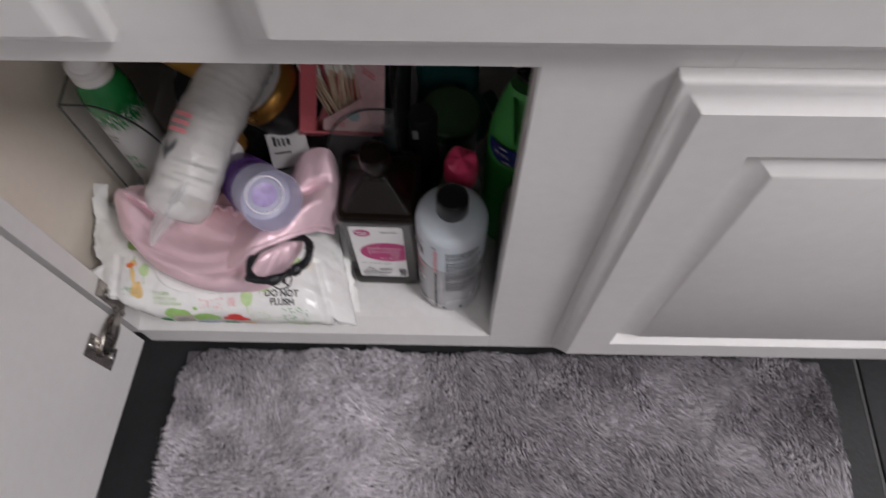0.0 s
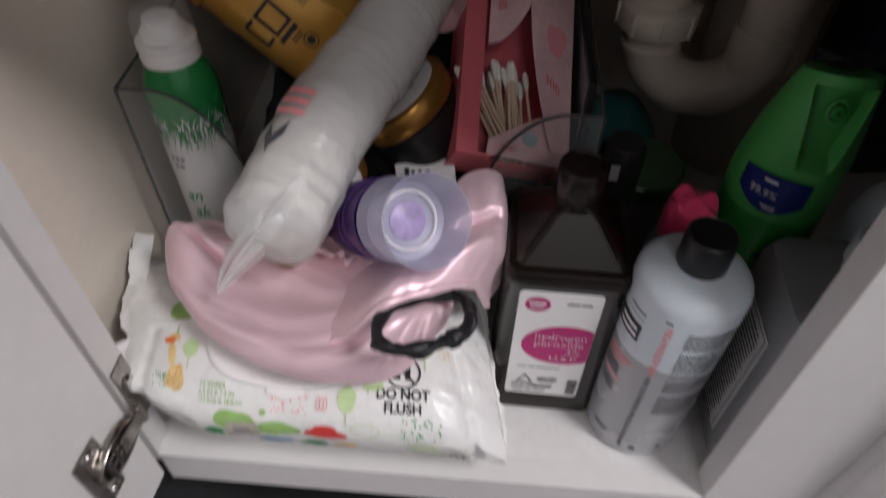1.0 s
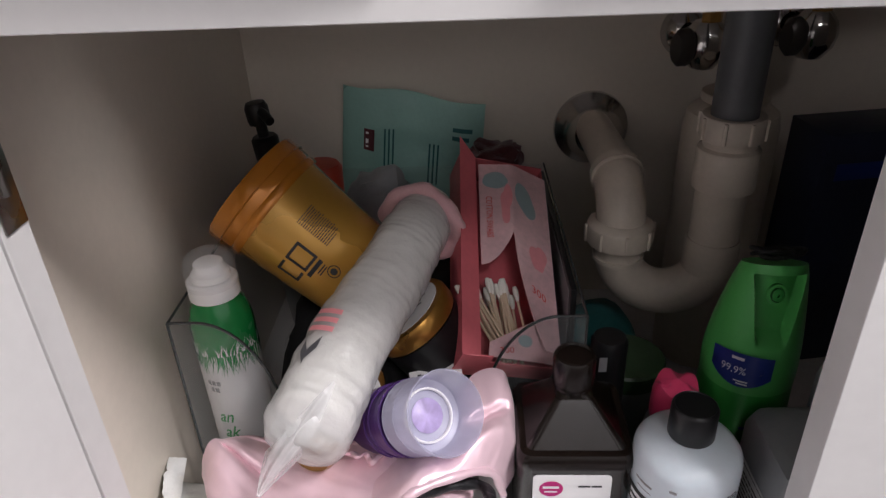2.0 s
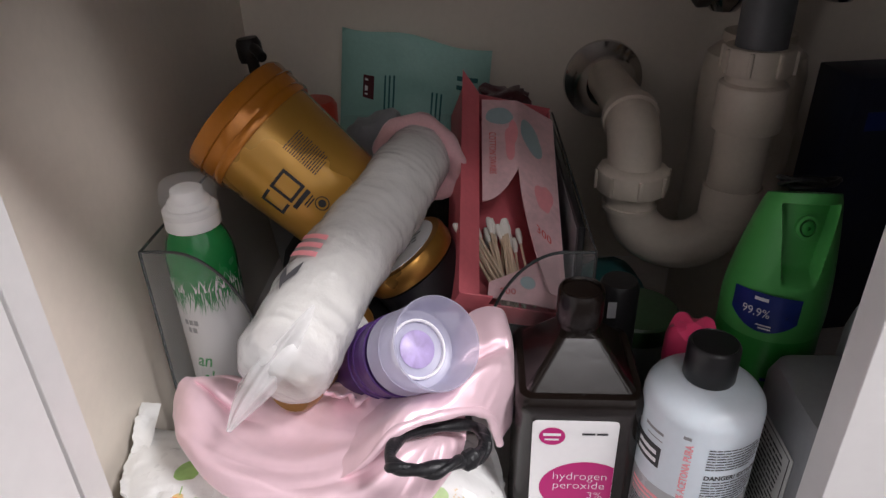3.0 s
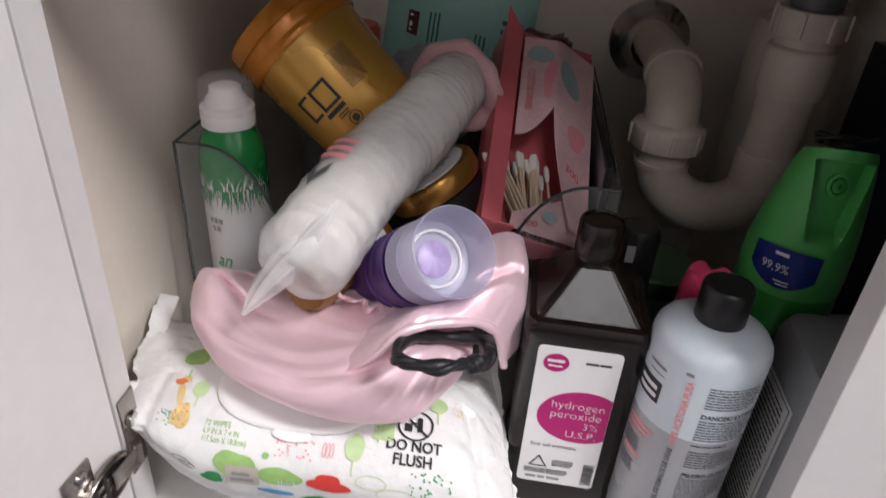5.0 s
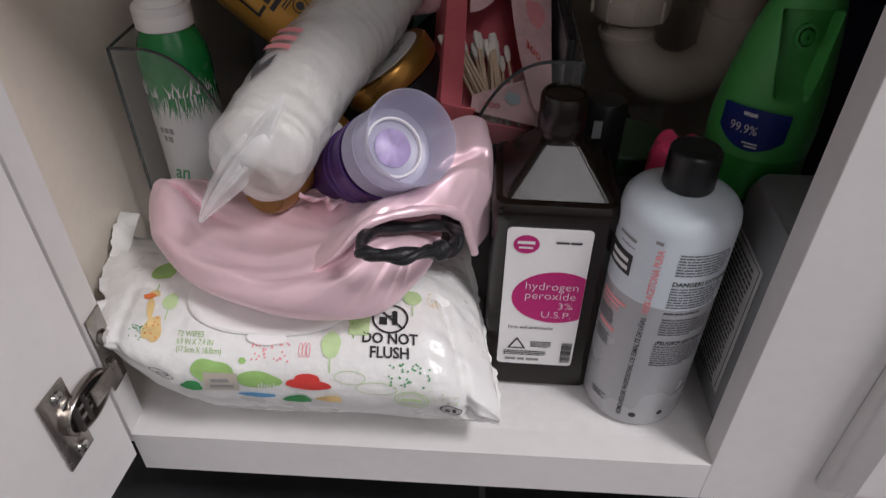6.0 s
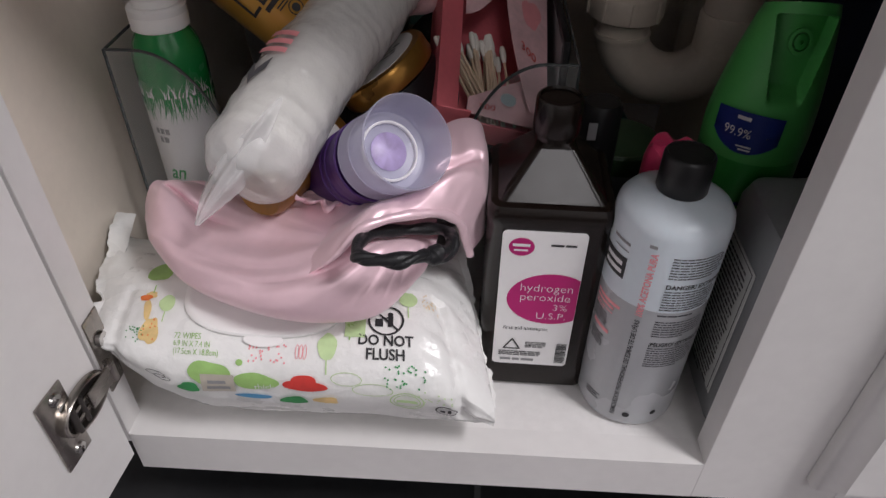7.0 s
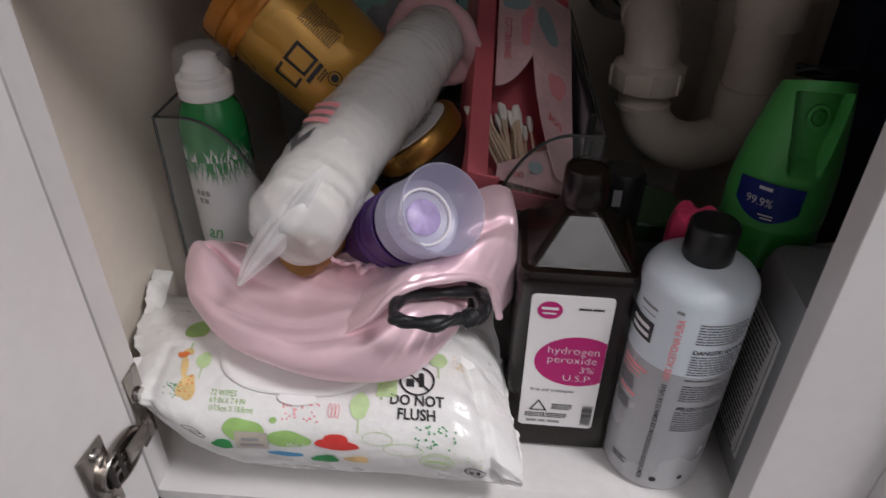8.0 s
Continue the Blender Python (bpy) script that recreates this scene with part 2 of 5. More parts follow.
def shell(f, nu, nv, thick):
    """A closed cloth-like slab: the sheet f and the same sheet thick lower along its normal."""
    def normal(u, v):
        e = 0.01
        a = f(min(u + e, 1), v) - f(max(u - e, 0), v)
        b = f(u, min(v + e, 1)) - f(u, max(v - e, 0))
        c = a.cross(b)
        return c.normalized() if c.length > 1e-12 else Vector((0, 0, 1))
    bm = bmesh.new()
    top = [[bm.verts.new(f(i / nu, j / nv)) for j in range(nv + 1)] for i in range(nu + 1)]
    low = [[bm.verts.new(f(i / nu, j / nv) - normal(i / nu, j / nv) * thick) for j in range(nv + 1)] for i in range(nu + 1)]
    for i in range(nu):
        for j in range(nv):
            bm.faces.new((top[i][j], top[i + 1][j], top[i + 1][j + 1], top[i][j + 1]))
            bm.faces.new((low[i][j], low[i][j + 1], low[i + 1][j + 1], low[i + 1][j]))
    for i in range(nu):
        bm.faces.new((top[i][0], low[i][0], low[i + 1][0], top[i + 1][0]))
        bm.faces.new((top[i][nv], top[i + 1][nv], low[i + 1][nv], low[i][nv]))
    for j in range(nv):
        bm.faces.new((top[0][j], top[0][j + 1], low[0][j + 1], low[0][j]))
        bm.faces.new((top[nu][j], low[nu][j], low[nu][j + 1], top[nu][j + 1]))
    return bm


def warp(bm, f):
    for v in bm.verts:
        v.co = f(v.co)
    return bm


def shift(bm, m):
    bmesh.ops.transform(bm, matrix=m, verts=bm.verts)
    return bm


def merge(*bms):
    out = bmesh.new()
    for b in bms:
        me = bpy.data.meshes.new("tmp")
        b.to_mesh(me)
        out.from_mesh(me)
        b.free()
        bpy.data.meshes.remove(me)
    return out


def lettering(body, size, x=0.0, y=0.0, align="LEFT", stretch=1.0, slant=0.0, bold=0.0):
    """Flat letters in the xy plane."""
    cu = bpy.data.curves.new("letters", "FONT")
    cu.body, cu.size, cu.align_x, cu.shear, cu.offset, cu.resolution_u = body, size, align, slant, bold, 3
    ob = bpy.data.objects.new("letters", cu)
    scene.collection.objects.link(ob)
    me = bpy.data.meshes.new_from_object(ob.evaluated_get(bpy.context.evaluated_depsgraph_get()))
    bm = bmesh.new()
    bm.from_mesh(me)
    bpy.data.objects.remove(ob)
    bpy.data.meshes.remove(me)
    return warp(bm, lambda c: Vector((x + c.x * stretch, y + c.y, 0)))


def strips(rects, step=0.004):
    """Flat bars (x, y, width, height) in the xy plane, cut into short pieces so that they bend."""
    bm = bmesh.new()
    for x, y, w, h in rects:
        k = max(1, int(w / step))
        kv = max(1, int(h / step))
        g = [[bm.verts.new((x + w * i / k, y + h * j / kv, 0)) for j in range(kv + 1)] for i in range(k + 1)]
        for i in range(k):
            for j in range(kv):
                bm.faces.new((g[i][j], g[i + 1][j], g[i + 1][j + 1], g[i][j + 1]))
    return bm


def blob(x, y, rx, ry, wob=0.0, seed=0, n=28, turn=0.0, point=0.0):
    """A flat round patch made of rings, wobbly or pointed like a leaf."""
    bm = bmesh.new()
    rng = random.Random(seed)
    ph = [rng.uniform(0, 6.28) for _ in range(3)]
    rings = []
    for k in (0.0, 0.33, 0.66, 1.0):
        ring = []
        for i in range(n):
            a = 2 * math.pi * i / n
            r = k * (1 + wob * (math.sin(2 * a + ph[0]) + 0.6 * math.sin(3 * a + ph[1]) + 0.4 * math.sin(5 * a + ph[2])))
            px, py = rx * r * math.cos(a), ry * r * math.sin(a)
            if point:
                px *= 1 - point * max(0.0, math.sin(a)) ** 3
            ring.append(bm.verts.new((x + px * math.cos(turn) - py * math.sin(turn), y + px * math.sin(turn) + py * math.cos(turn), 0)) if k else None)
        rings.append(ring)
    c = bm.verts.new((x, y, 0))
    for i in range(n):
        j = (i + 1) % n
        bm.faces.new((c, rings[1][i], rings[1][j]))
        for a, b in ((1, 2), (2, 3)):
            bm.faces.new((rings[a][i], rings[b][i], rings[b][j], rings[a][j]))
    return bm


def ring2d(x, y, r, w, n=36, ry=None):
    bm = bmesh.new()
    ry = ry or r
    a = [bm.verts.new((x + (r - w) * math.cos(2 * math.pi * i / n), y + (ry - w) * math.sin(2 * math.pi * i / n), 0)) for i in range(n)]
    b = [bm.verts.new((x + r * math.cos(2 * math.pi * i / n), y + ry * math.sin(2 * math.pi * i / n), 0)) for i in range(n)]
    for i in range(n):
        j = (i + 1) % n
        bm.faces.new((a[i], b[i], b[j], a[j]))
    return bm


def textlines(x, y, w, rows, height, gap, seed=0):
    """Bars that stand for small print: rows of words."""
    rng = random.Random(seed)
    out = []
    for r in range(rows):
        px = x
        end = x + w * (rng.uniform(0.55, 1.0) if r == rows - 1 else rng.uniform(0.9, 1.0))
        while px < end - height:
            ln = min(rng.uniform(1.5, 6) * height, end - px)
            out.append((px, y - r * (height + gap), ln, height))
            px += ln + height * 0.6
    return strips(out)


def wrapped(bm, r, lift=0.0003, up=True):
    """Bend flat print round an upright cylinder whose front faces -y. up: False turns the print a quarter so that it reads upwards."""
    def f(c):
        a, h = (c.x, c.y) if up else (-c.y, c.x)
        return Vector(((r + lift) * math.sin(a / r), -(r + lift) * math.cos(a / r), h))
    return warp(bm, f)


def frame_of(origin, zaxis, xhint):
    """A pose with its z along zaxis and its x as near to xhint as can be."""
    z = Vector(zaxis).normalized()
    x = Vector(xhint)
    x = (x - z * x.dot(z)).normalized()
    y = z.cross(x)
    m = Matrix((x, y, z)).transposed().to_4x4()
    m.translation = Vector(origin)
    return m


# ---- the room ----
ROOM = (-1.3, 2.1, -2.7, 0.56, 2.44)
def wall(name, *b):
    w = part(name, rbox(*b, bevel=0), WALL, None)
    return tagged(w, "plain warm white painted wall", "wall", kind="structure")


x0, x1, y0, y1, h = ROOM
wall("wall_west", x0 - 0.1, x0, y0, y1, 0, h)
wall("wall_east", x1, x1 + 0.1, y0, y1, 0, h)
wall("wall_south", x0 - 0.1, x1 + 0.1, y0 - 0.1, y0, 0, h)
wall("wall_north", x0 - 0.1, x1 + 0.1, y1, y1 + 0.1, 0, h)
tagged(part("ceiling", rbox(x0 - 0.1, x1 + 0.1, y0 - 0.1, y1 + 0.1, h, h + 0.1, bevel=0), WALL, None), "plain white ceiling", "ceiling", kind="structure")
floor = tagged(part("floor", rbox(x0 - 0.1, x1 + 0.1, y0 - 0.1, y1 + 0.1, -0.1, -0.003, bevel=0), GROUT, None),
               "dark slate tile floor with grey grout", "floor", kind="structure")

# ---- the vanity cabinet ----
W, S, H = 0.381, 0.115, 0.553
vanity = thing("vanity_cabinet", "white painted bathroom vanity cabinet, one door standing open", "cabinet")
FT = 0.02
part("stile", rbox(-0.075, 0.0, 0, FT, 0.107, 0.80, 0.0004, 1), PAINT, vanity)
part("stile", rbox(W, 0.475, 0, FT, 0.077, 0.80, 0.0004, 1), PAINT, vanity)
part("stile", rbox(0.9, 1.0, 0, FT, 0.077, 0.80, 0.0004, 1), PAINT, vanity)
for xa, xb in ((0.0, W), (0.475, 0.9)):
    part("top_rail", rbox(xa, xb, 0, FT, H, 0.62, 0.0004, 1), PAINT, vanity)
    part("upper_rail", rbox(xa, xb, 0, FT, 0.78, 0.80, 0.0004, 1), PAINT, vanity)
    part("bottom_rail", rbox(xa, xb, 0, FT, 0.077, S, 0), PAINT, vanity)
part("bottom_shelf", rbox(-0.04, 0.98, FT, 0.5, 0.095, S, bevel=0), SHELF, vanity, "white laminate cabinet floor")
part("side_panel", rbox(-0.06, -0.04, FT, 0.52, 0.115, 0.80, bevel=0), MELAMINE, vanity)
part("side_panel", rbox(0.98, 1.0, FT + 0.0005, 0.52, 0.0, 0.80, bevel=0), MELAMINE, vanity)
part("back_panel", rbox(-0.04, 0.98, 0.5, 0.52, 0.0, 0.80, bevel=0), MELAMINE, vanity)
part("toe_kick", rbox(-0.04, 0.98, 0.06, 0.075, 0.0, 0.094, bevel=0), KICK, vanity, "black recessed toe kick")
part("countertop", rbox(-0.09, 1.02, -0.03, 0.54, 0.801, 0.835, bevel=0.004), SHELF, vanity, "white countertop")


def fielded(w, h, steps):
    """A door or drawer front, back at y = 0, built of nested rectangles (inset, height in front of the back)."""
    bm = bmesh.new()
    loops = []
    for inset, d in steps:
        loops.append([bm.verts.new(c) for c in ((inset, -d, inset), (w - inset, -d, inset), (w - inset, -d, h - inset), (inset, -d, h - inset))])
    for a, b in zip(loops, loops[1:]):
        for i in range(4):
            j = (i + 1) % 4
            bm.faces.new((a[i], a[j], b[j], b[i]))
    bm.faces.new(loops[-1])
    bm.faces.new(loops[0][::-1])
    return bm


DOOR = [(0, 0), (0, 0.007), (0.002, 0.010), (0.0045, 0.011), (0.0105, 0.0165), (0.0125, 0.019), (0.050, 0.019), (0.0512, 0.0160), (0.0545, 0.0090), (0.0580, 0.0090),
        (0.0720, 0.0168), (0.0745, 0.0185)]
DRAWER = [(0, 0), (0, 0.007), (0.003, 0.010), (0.006, 0.011), (0.014, 0.0165), (0.016, 0.019)]
part("door", fielded(0.47, 0.448, DOOR), PAINT, vanity, "closed raised-panel door", Matrix.Translation((0.449, -0.0003, 0.107)))
part("drawer_front", fielded(0.42, 0.18, DRAWER), PAINT, vanity, "", Matrix.Translation((-0.237, -0.001, 0.577)))
part("drawer_front", fielded(0.66, 0.18, DRAWER), PAINT, vanity, "", Matrix.Translation((0.243, -0.001, 0.577)))
OPEN = pose(0.006, -0.010, 0.108, 0, 0, -95.5)
door = part("door", fielded(0.42, 0.469, DOOR), PAINT, vanity, "open door, plain inner face", OPEN)


def hinge(z):
    h = part("hinge", rbox(-0.0012, 0.0002, 0.002, 0.0185, z - 0.030, z + 0.030, bevel=0.0005), NICKEL, vanity, "nickel-plated concealed hinge")
    h.matrix_basis = Matrix.Translation((0.0014, 0, 0))
    inv = h.matrix_basis.inverted()
    on = inv @ OPEN @ pose(0.028, 0.0005, z - 0.108)
    # the plate on the door with its two ears, the cup, and a dark disc for the shade in its well
    plate = merge(rbox(0.006, 0.019, 0, 0.0016, -0.028, 0.028, 0.0007), rbox(-0.003, 0.008, 0, 0.00155, -0.0279, -0.0130, 0.0007), rbox(-0.003, 0.008, 0, 0.00155, 0.0130, 0.0279, 0.0007))
    part("plate", plate, NICKEL, h, "", on)
    oval = Matrix.Translation((-0.009, 0, 0)) @ Matrix.Diagonal((1.30, 0.8, 0.80, 1)) @ pose(0, 0.0012, 0, -90, 0, 0)
    part("cup", shift(lathe([(0.0152, 0.0), (0.0168, 0.0), (0.0166, 0.0050), (0.0158, 0.0060), (0.0148, 0.0056), (0.0142, 0.0030), (0.0138, 0.0004), (0.0152, 0.0)], 36), oval), NICKEL, h, "oval hinge cup", on)
    part("well_shade", shift(lathe([(0, 0), (0.0142, 0), (0.0142, 0.0006), (0, 0.0006)], 28), oval), DARKSTEEL, h, "", on)
    roller = lambda x, y, r, half: shift(lathe([(0, -half), (r, -half), (r, half), (0, half)], 12), pose(x, y, 0))
    part("arm", merge(rbox(-0.034, -0.010, 0.0042, 0.0066, -0.0068, 0.0068, 0.0010), rbox(-0.013, 0.002, 0.0030, 0.0046, -0.0050, -0.0020, 0.0006), rbox(-0.013, 0.002, 0.0030, 0.0046, 0.0020, 0.0050, 0.0006), roller(-0.034, 0.0050, 0.0030, 0.0075)), NICKEL, h, "nickel hinge arm", on)
    part("spring", merge(roller(0.003, 0.0042, 0.0024, 0.0095), roller(-0.006, 0.0040, 0.0017, 0.0105)), DARKSTEEL, h, "dark steel spring", on)
    for dz in (-0.0235, 0.0235):
        part("screw", shift(lathe([(0, 0), (0.0042, 0), (0.0036, 0.0014), (0.0012, 0.0018), (0.001, 0.0006), (0, 0.0006)], 14), pose(0.006, 0.0016, dz * 0.9, -90, 0, 0)), CHROME, h, "", on)
    part("screw", shift(lathe([(0, 0), (0.0052, 0), (0.0045, 0.0026), (0.0014, 0.003), (0.001, 0.0014), (0, 0.0014)], 14), pose(0.0004, 0.010, z + 0.011, 0, 90, 0)), CHROME, h)


hinge(0.187)
hinge(0.498)

# ---- bath mat ----
def bath_mat():
    t = thing("bath_mat", "grey shaggy bath mat on the dark tiles", "bath mat")
    xa, xb, ya, yb, rc = 0.012, 0.792, -0.50, 0.012, 0.045

    def inside(x, y):
        dx, dy = max(xa + rc - x, x - xb + rc, 0), max(ya + rc - y, y - yb + rc, 0)
        return math.hypot(dx, dy) <= rc
    base = rbox(xa + 0.004, xb - 0.004, ya + 0.004, yb - 0.004, 0.0005, 0.010, 0.003)
    part("backing", base, MATBASE, t)
    rng = np.random.default_rng(4)
    n = 165000
    verts, faces = [], []
    for i in range(n):
        x, y = rng.uniform(xa, xb), ya + (yb - ya) * rng.random() ** 0.62
        if not inside(x, y):
            continue
        # patches of pile lean different ways, as if stroked
        a = noise.noise(Vector((x * 5.5, y * 5.5, 0.3))) * 2.2 + noise.noise(Vector((x * 24, y * 24, 3.0))) * 1.5 + rng.normal(0, 0.28) - 1.5
        lean = 0.0105 + 0.007 * noise.noise(Vector((x * 8, y * 8, 7.7))) + rng.normal(0, 0.002)
        hgt = 0.017 + rng.normal(0, 0.0024) + 0.0050 * noise.noise(Vector((x * 70, y * 70, 1.3))) + 0.0035 * noise.noise(Vector((x * 13, y * 13, 5.3)))
        dx, dy = math.cos(a) * lean, math.sin(a) * lean
        b = rng.uniform(0, math.pi)
        wx, wy = math.cos(b) * 0.00062, math.sin(b) * 0.00062
        k = len(verts)
        verts += [(x - wx, y - wy, 0.006), (x + wx, y + wy, 0.006), (x + wx + dx * 0.35, y + wy + dy * 0.35, 0.006 + hgt * 0.55),
                  (x - wx + dx * 0.35, y - wy + dy * 0.35, 0.006 + hgt * 0.55), (x + dx, y + dy, 0.006 + hgt - abs(lean) * 0.3)]
        faces += [(k, k + 1, k + 2, k + 3), (k + 3, k + 2, k + 4)]
    me = bpy.data.meshes.new("pile")
    me.from_pydata(verts, [], faces)
    me.materials.append(PILE)
    ob = new("shag", me)
    ob.parent = t
    tagged(ob, "soft grey shaggy pile", kind="stuff")


bath_mat()


# ---- pack of wipes ----
SECTION = catmull([(0, 0.134, 0.150), (0, 0.120, 0.182), (0, 0.085, 0.203), (0, 0.045, 0.211), (0, 0.010, 0.207), (0, -0.008, 0.190), (0, -0.004, 0.160),
                   (0, 0.016, 0.128), (0, 0.032, 0.117), (0, 0.080, 0.1155), (0, 0.120, 0.118), (0, 0.134, 0.150)], 132)
ARC = [0.0]
for p, q in zip(SECTION, SECTION[1:]):
    ARC.append(ARC[-1] + (q - p).length)
TOPARC = ARC[36]
XA, XB = -0.010, 0.232


def skew(u, y):
    """The pack's two ends are dragged sideways towards the back."""
    return -0.24 * (y - 0.040) * abs(2 * u - 1) ** 1.6


def pack_point(x, s, lift=0.0):
    """A point of the pack's skin: x along the pack, s metres round it from the top's middle towards the front."""
    a = (s + TOPARC) % ARC[-1]
    k = min(range(len(ARC) - 1), key=lambda i: 0 if ARC[i] <= a <= ARC[i + 1] else 1)
    f = (a - ARC[k]) / (ARC[k + 1] - ARC[k])
    p = SECTION[k].lerp(SECTION[k + 1], f)
    d = (SECTION[k + 1] - SECTION[k]).normalized()
    nrm = Vector((0, d.z, -d.y))
    c = Vector((0, 0.066, 0.158))
    u = max(0.0, min(1.0, (x - XA) / (XB - XA)))
    e = min(u, 1 - u) * (XB - XA)
    taper = 1 - (1 - min(1.0, e / (0.045 if u > 0.5 else 0.075))) ** 2.0 * (0.58 if u > 0.5 else 0.86)
    w = max(0, 1 - e / 0.06)
    crease = 0.0006 * noise.noise(Vector((x * 55, s * 40, 1.0))) + 0.0016 * noise.noise(Vector((x * 16, s * 22, 8.0)))
    w *= 0.45 if u < 0.5 else 0.65
    crease += w * (0.0030 * noise.noise(Vector((x * 24, s * 90, 4.0))) + 0.0034 * abs(noise.noise(Vector((x * 30 + s * 25, s * 45 - x * 20, 6.0)))))
    ridge = abs(noise.noise(Vector((x * 46 + s * 30, s * 58 - x * 34, 2.0))))
    crease += w ** 0.7 * (0.0050 * (0.35 - ridge) + 0.0045 * (0.3 - abs(noise.noise(Vector((x * 20 - s * 26, s * 34, 9.0)))))) + 0.0010 * (0.3 - abs(noise.noise(Vector((x * 22 + s * 9, s * 26 - x * 12, 12.0)))))
    if -0.05 < s < 0.09:
        crease -= 0.0050 * math.exp(-((x - 0.209 - 0.12 * (s - 0.03)) / 0.0036) ** 2) + 0.0035 * math.exp(-((x - 0.009 + 0.10 * (s - 0.01)) / 0.0036) ** 2)
    q = p + nrm * (crease + lift)
    y = c.y + (q.y - c.y) * (1 - (1 - taper) * (0.12 if u > 0.5 else 0.30))
    z = q.z * taper + ((0.150 + 0.45 * (y - 0.03)) if u > 0.5 else 0.197) * (1 - taper)
    return Vector((x + skew(u, y), y, max(z, 0.1155)))


def on_pack(bm, lift=0.0004):
    """Lay flat print (x, minus s) on the pack."""
    if len(bm.faces) <= 6:
        bmesh.ops.poke(bm, faces=bm.faces[:])
        bmesh.ops.subdivide_edges(bm, edges=bm.edges[:], cuts=3, use_grid_fill=True)
    return warp(bm, lambda c: pack_point(c.x, -c.y, 0.0005 + lift))


def leaf(x, s, r, seed, stem=0.008):
    return merge(blob(x, -s, r * 0.72, r, 0.05, seed, 20, 0.1, 0.4), strips([(x - 0.0004, -s - r - stem, 0.0008, stem)]))


def wipes_pack():
    t = thing("wipes_pack", "white soft pack of wipes with green leaf print", "wipes pack")
    bm = bmesh.new()
    nx, ns = 130, 150
    total = ARC[-1]
    rings = [[bm.verts.new(pack_point(XA + (XB - XA) * i / nx, total * j / ns)) for j in range(ns)] for i in range(nx + 1)]
    for a, b in zip(rings, rings[1:]):
        for j in range(ns):
            bm.faces.new((a[j], a[(j + 1) % ns], b[(j + 1) % ns], b[j]))
    bm.faces.new(rings[0])
    bm.faces.new(rings[-1][::-1])
    part("body", bm, FILM, t)
    # crimped end seals
    for name, x, sgn, zc in (("end_seal", XA, -1, 0.197), ("end_seal", XB, 1, 0.150)):
        def fin(u, v, x=x, sgn=sgn, zc=zc):
            y = 0.015 + 0.118 * v
            out = (0.014 if sgn < 0 else 0.012) + 0.004 * noise.noise(Vector((v * 5, 2.0 + sgn, 0))) + 0.0022 * noise.noise(Vector((v * 26, 5.0, sgn)))
            rise = 0.45 * (y - 0.03) if sgn > 0 else 0.0
            # a nick in the torn corner of the seal
            out -= 0.008 * math.exp(-((v - 0.22) / 0.05) ** 2) if sgn < 0 else 0.0
            return Vector((x - sgn * 0.006 + sgn * out * u + skew(1.0, y), y, zc + rise + (0.006 * math.sin(v * 5 + sgn) - 0.012 * (0.4 - v) if sgn > 0 else 0.004 * math.sin(v * 9)) * u + 0.0004 * math.sin(v * 150) * u + 0.003 * noise.noise(Vector((v * 7, u * 2, sgn * 3)))))
        part(name, shell(fin, 6, 60, 0.0012), FILM, t)
    # flip lid
    bm = bmesh.new()
    prof = [(1.0, 0.0003), (1.0, 0.0022), (0.97, 0.0032), (0.90, 0.0034), (0.86, 0.0026), (0.6, 0.0030), (0.3, 0.0032)]
    rs = []
    for k, hgt in prof:
        ring = []
        for i in range(56):
            a = 2 * math.pi * i / 56
            sx = math.copysign(abs(math.cos(a)) ** 0.75, math.cos(a))
            sy = math.copysign(abs(math.sin(a)) ** 0.75, math.sin(a))
            ring.append(bm.verts.new(pack_point(0.100 + 0.052 * k * sx, 0.004 + 0.033 * k * sy, hgt)))
        rs.append(ring)
    for a, b in zip(rs, rs[1:]):
        for i in range(56):
            bm.faces.new((a[i], a[(i + 1) % 56], b[(i + 1) % 56], b[i]))
    bm.faces.new(rs[-1])
    lid = part("lid", bm, LIDWHITE, t, "white plastic flip lid")
    part("thumb_tab", on_pack(blob(0.104, -0.0385, 0.012, 0.004, 0, 1), 0.0018), LIDWHITE, lid)
    # print
    part("warning_text", on_pack(merge(lettering("DO NOT", 0.0088, 0.173, -0.0380, "CENTER", 0.86, bold=0.0002), lettering("FLUSH", 0.0088, 0.173, -0.0462, "CENTER", 0.86, bold=0.0002))), INK, t)
    sign = merge(ring2d(0.173, -0.0215, 0.0105, 0.0012), blob(0.1755, -0.0175, 0.0017, 0.0017), strips([(0.1742, -0.0262, 0.003, 0.0075), (0.1668, -0.0262, 0.0045, 0.0055), (0.1705, -0.0205, 0.004, 0.001)]))
    part("warning_sign", on_pack(sign), INK, t)
    slash = warp(strips([(-0.0095, -0.0006, 0.019, 0.0012)]), lambda c: Vector((0.173 + c.x * 0.7 + c.y * 0.7, -0.0215 - c.x * 0.7 + c.y * 0.7, 0)))
    part("slash", on_pack(slash, 0.0006), INK, t)
    small = merge(ring2d(0.205, -0.078, 0.0062, 0.0008), blob(0.2065, -0.0758, 0.0010, 0.0010), strips([(0.2056, -0.0810, 0.0018, 0.0045), (0.2016, -0.0808, 0.0026, 0.003)]))
    part("small_sign", on_pack(small), INK, t)
    part("size_text", on_pack(merge(lettering("72 WIPES", 0.0052, 0.0475, -0.0395, stretch=0.85), lettering("6.9 IN X 7.4 IN", 0.0048, 0.0475, -0.0440, stretch=0.8),
                                    lettering("(17.5cm X 18.8cm)", 0.0048, 0.0475, -0.0485, stretch=0.8))), GREENINK, t)
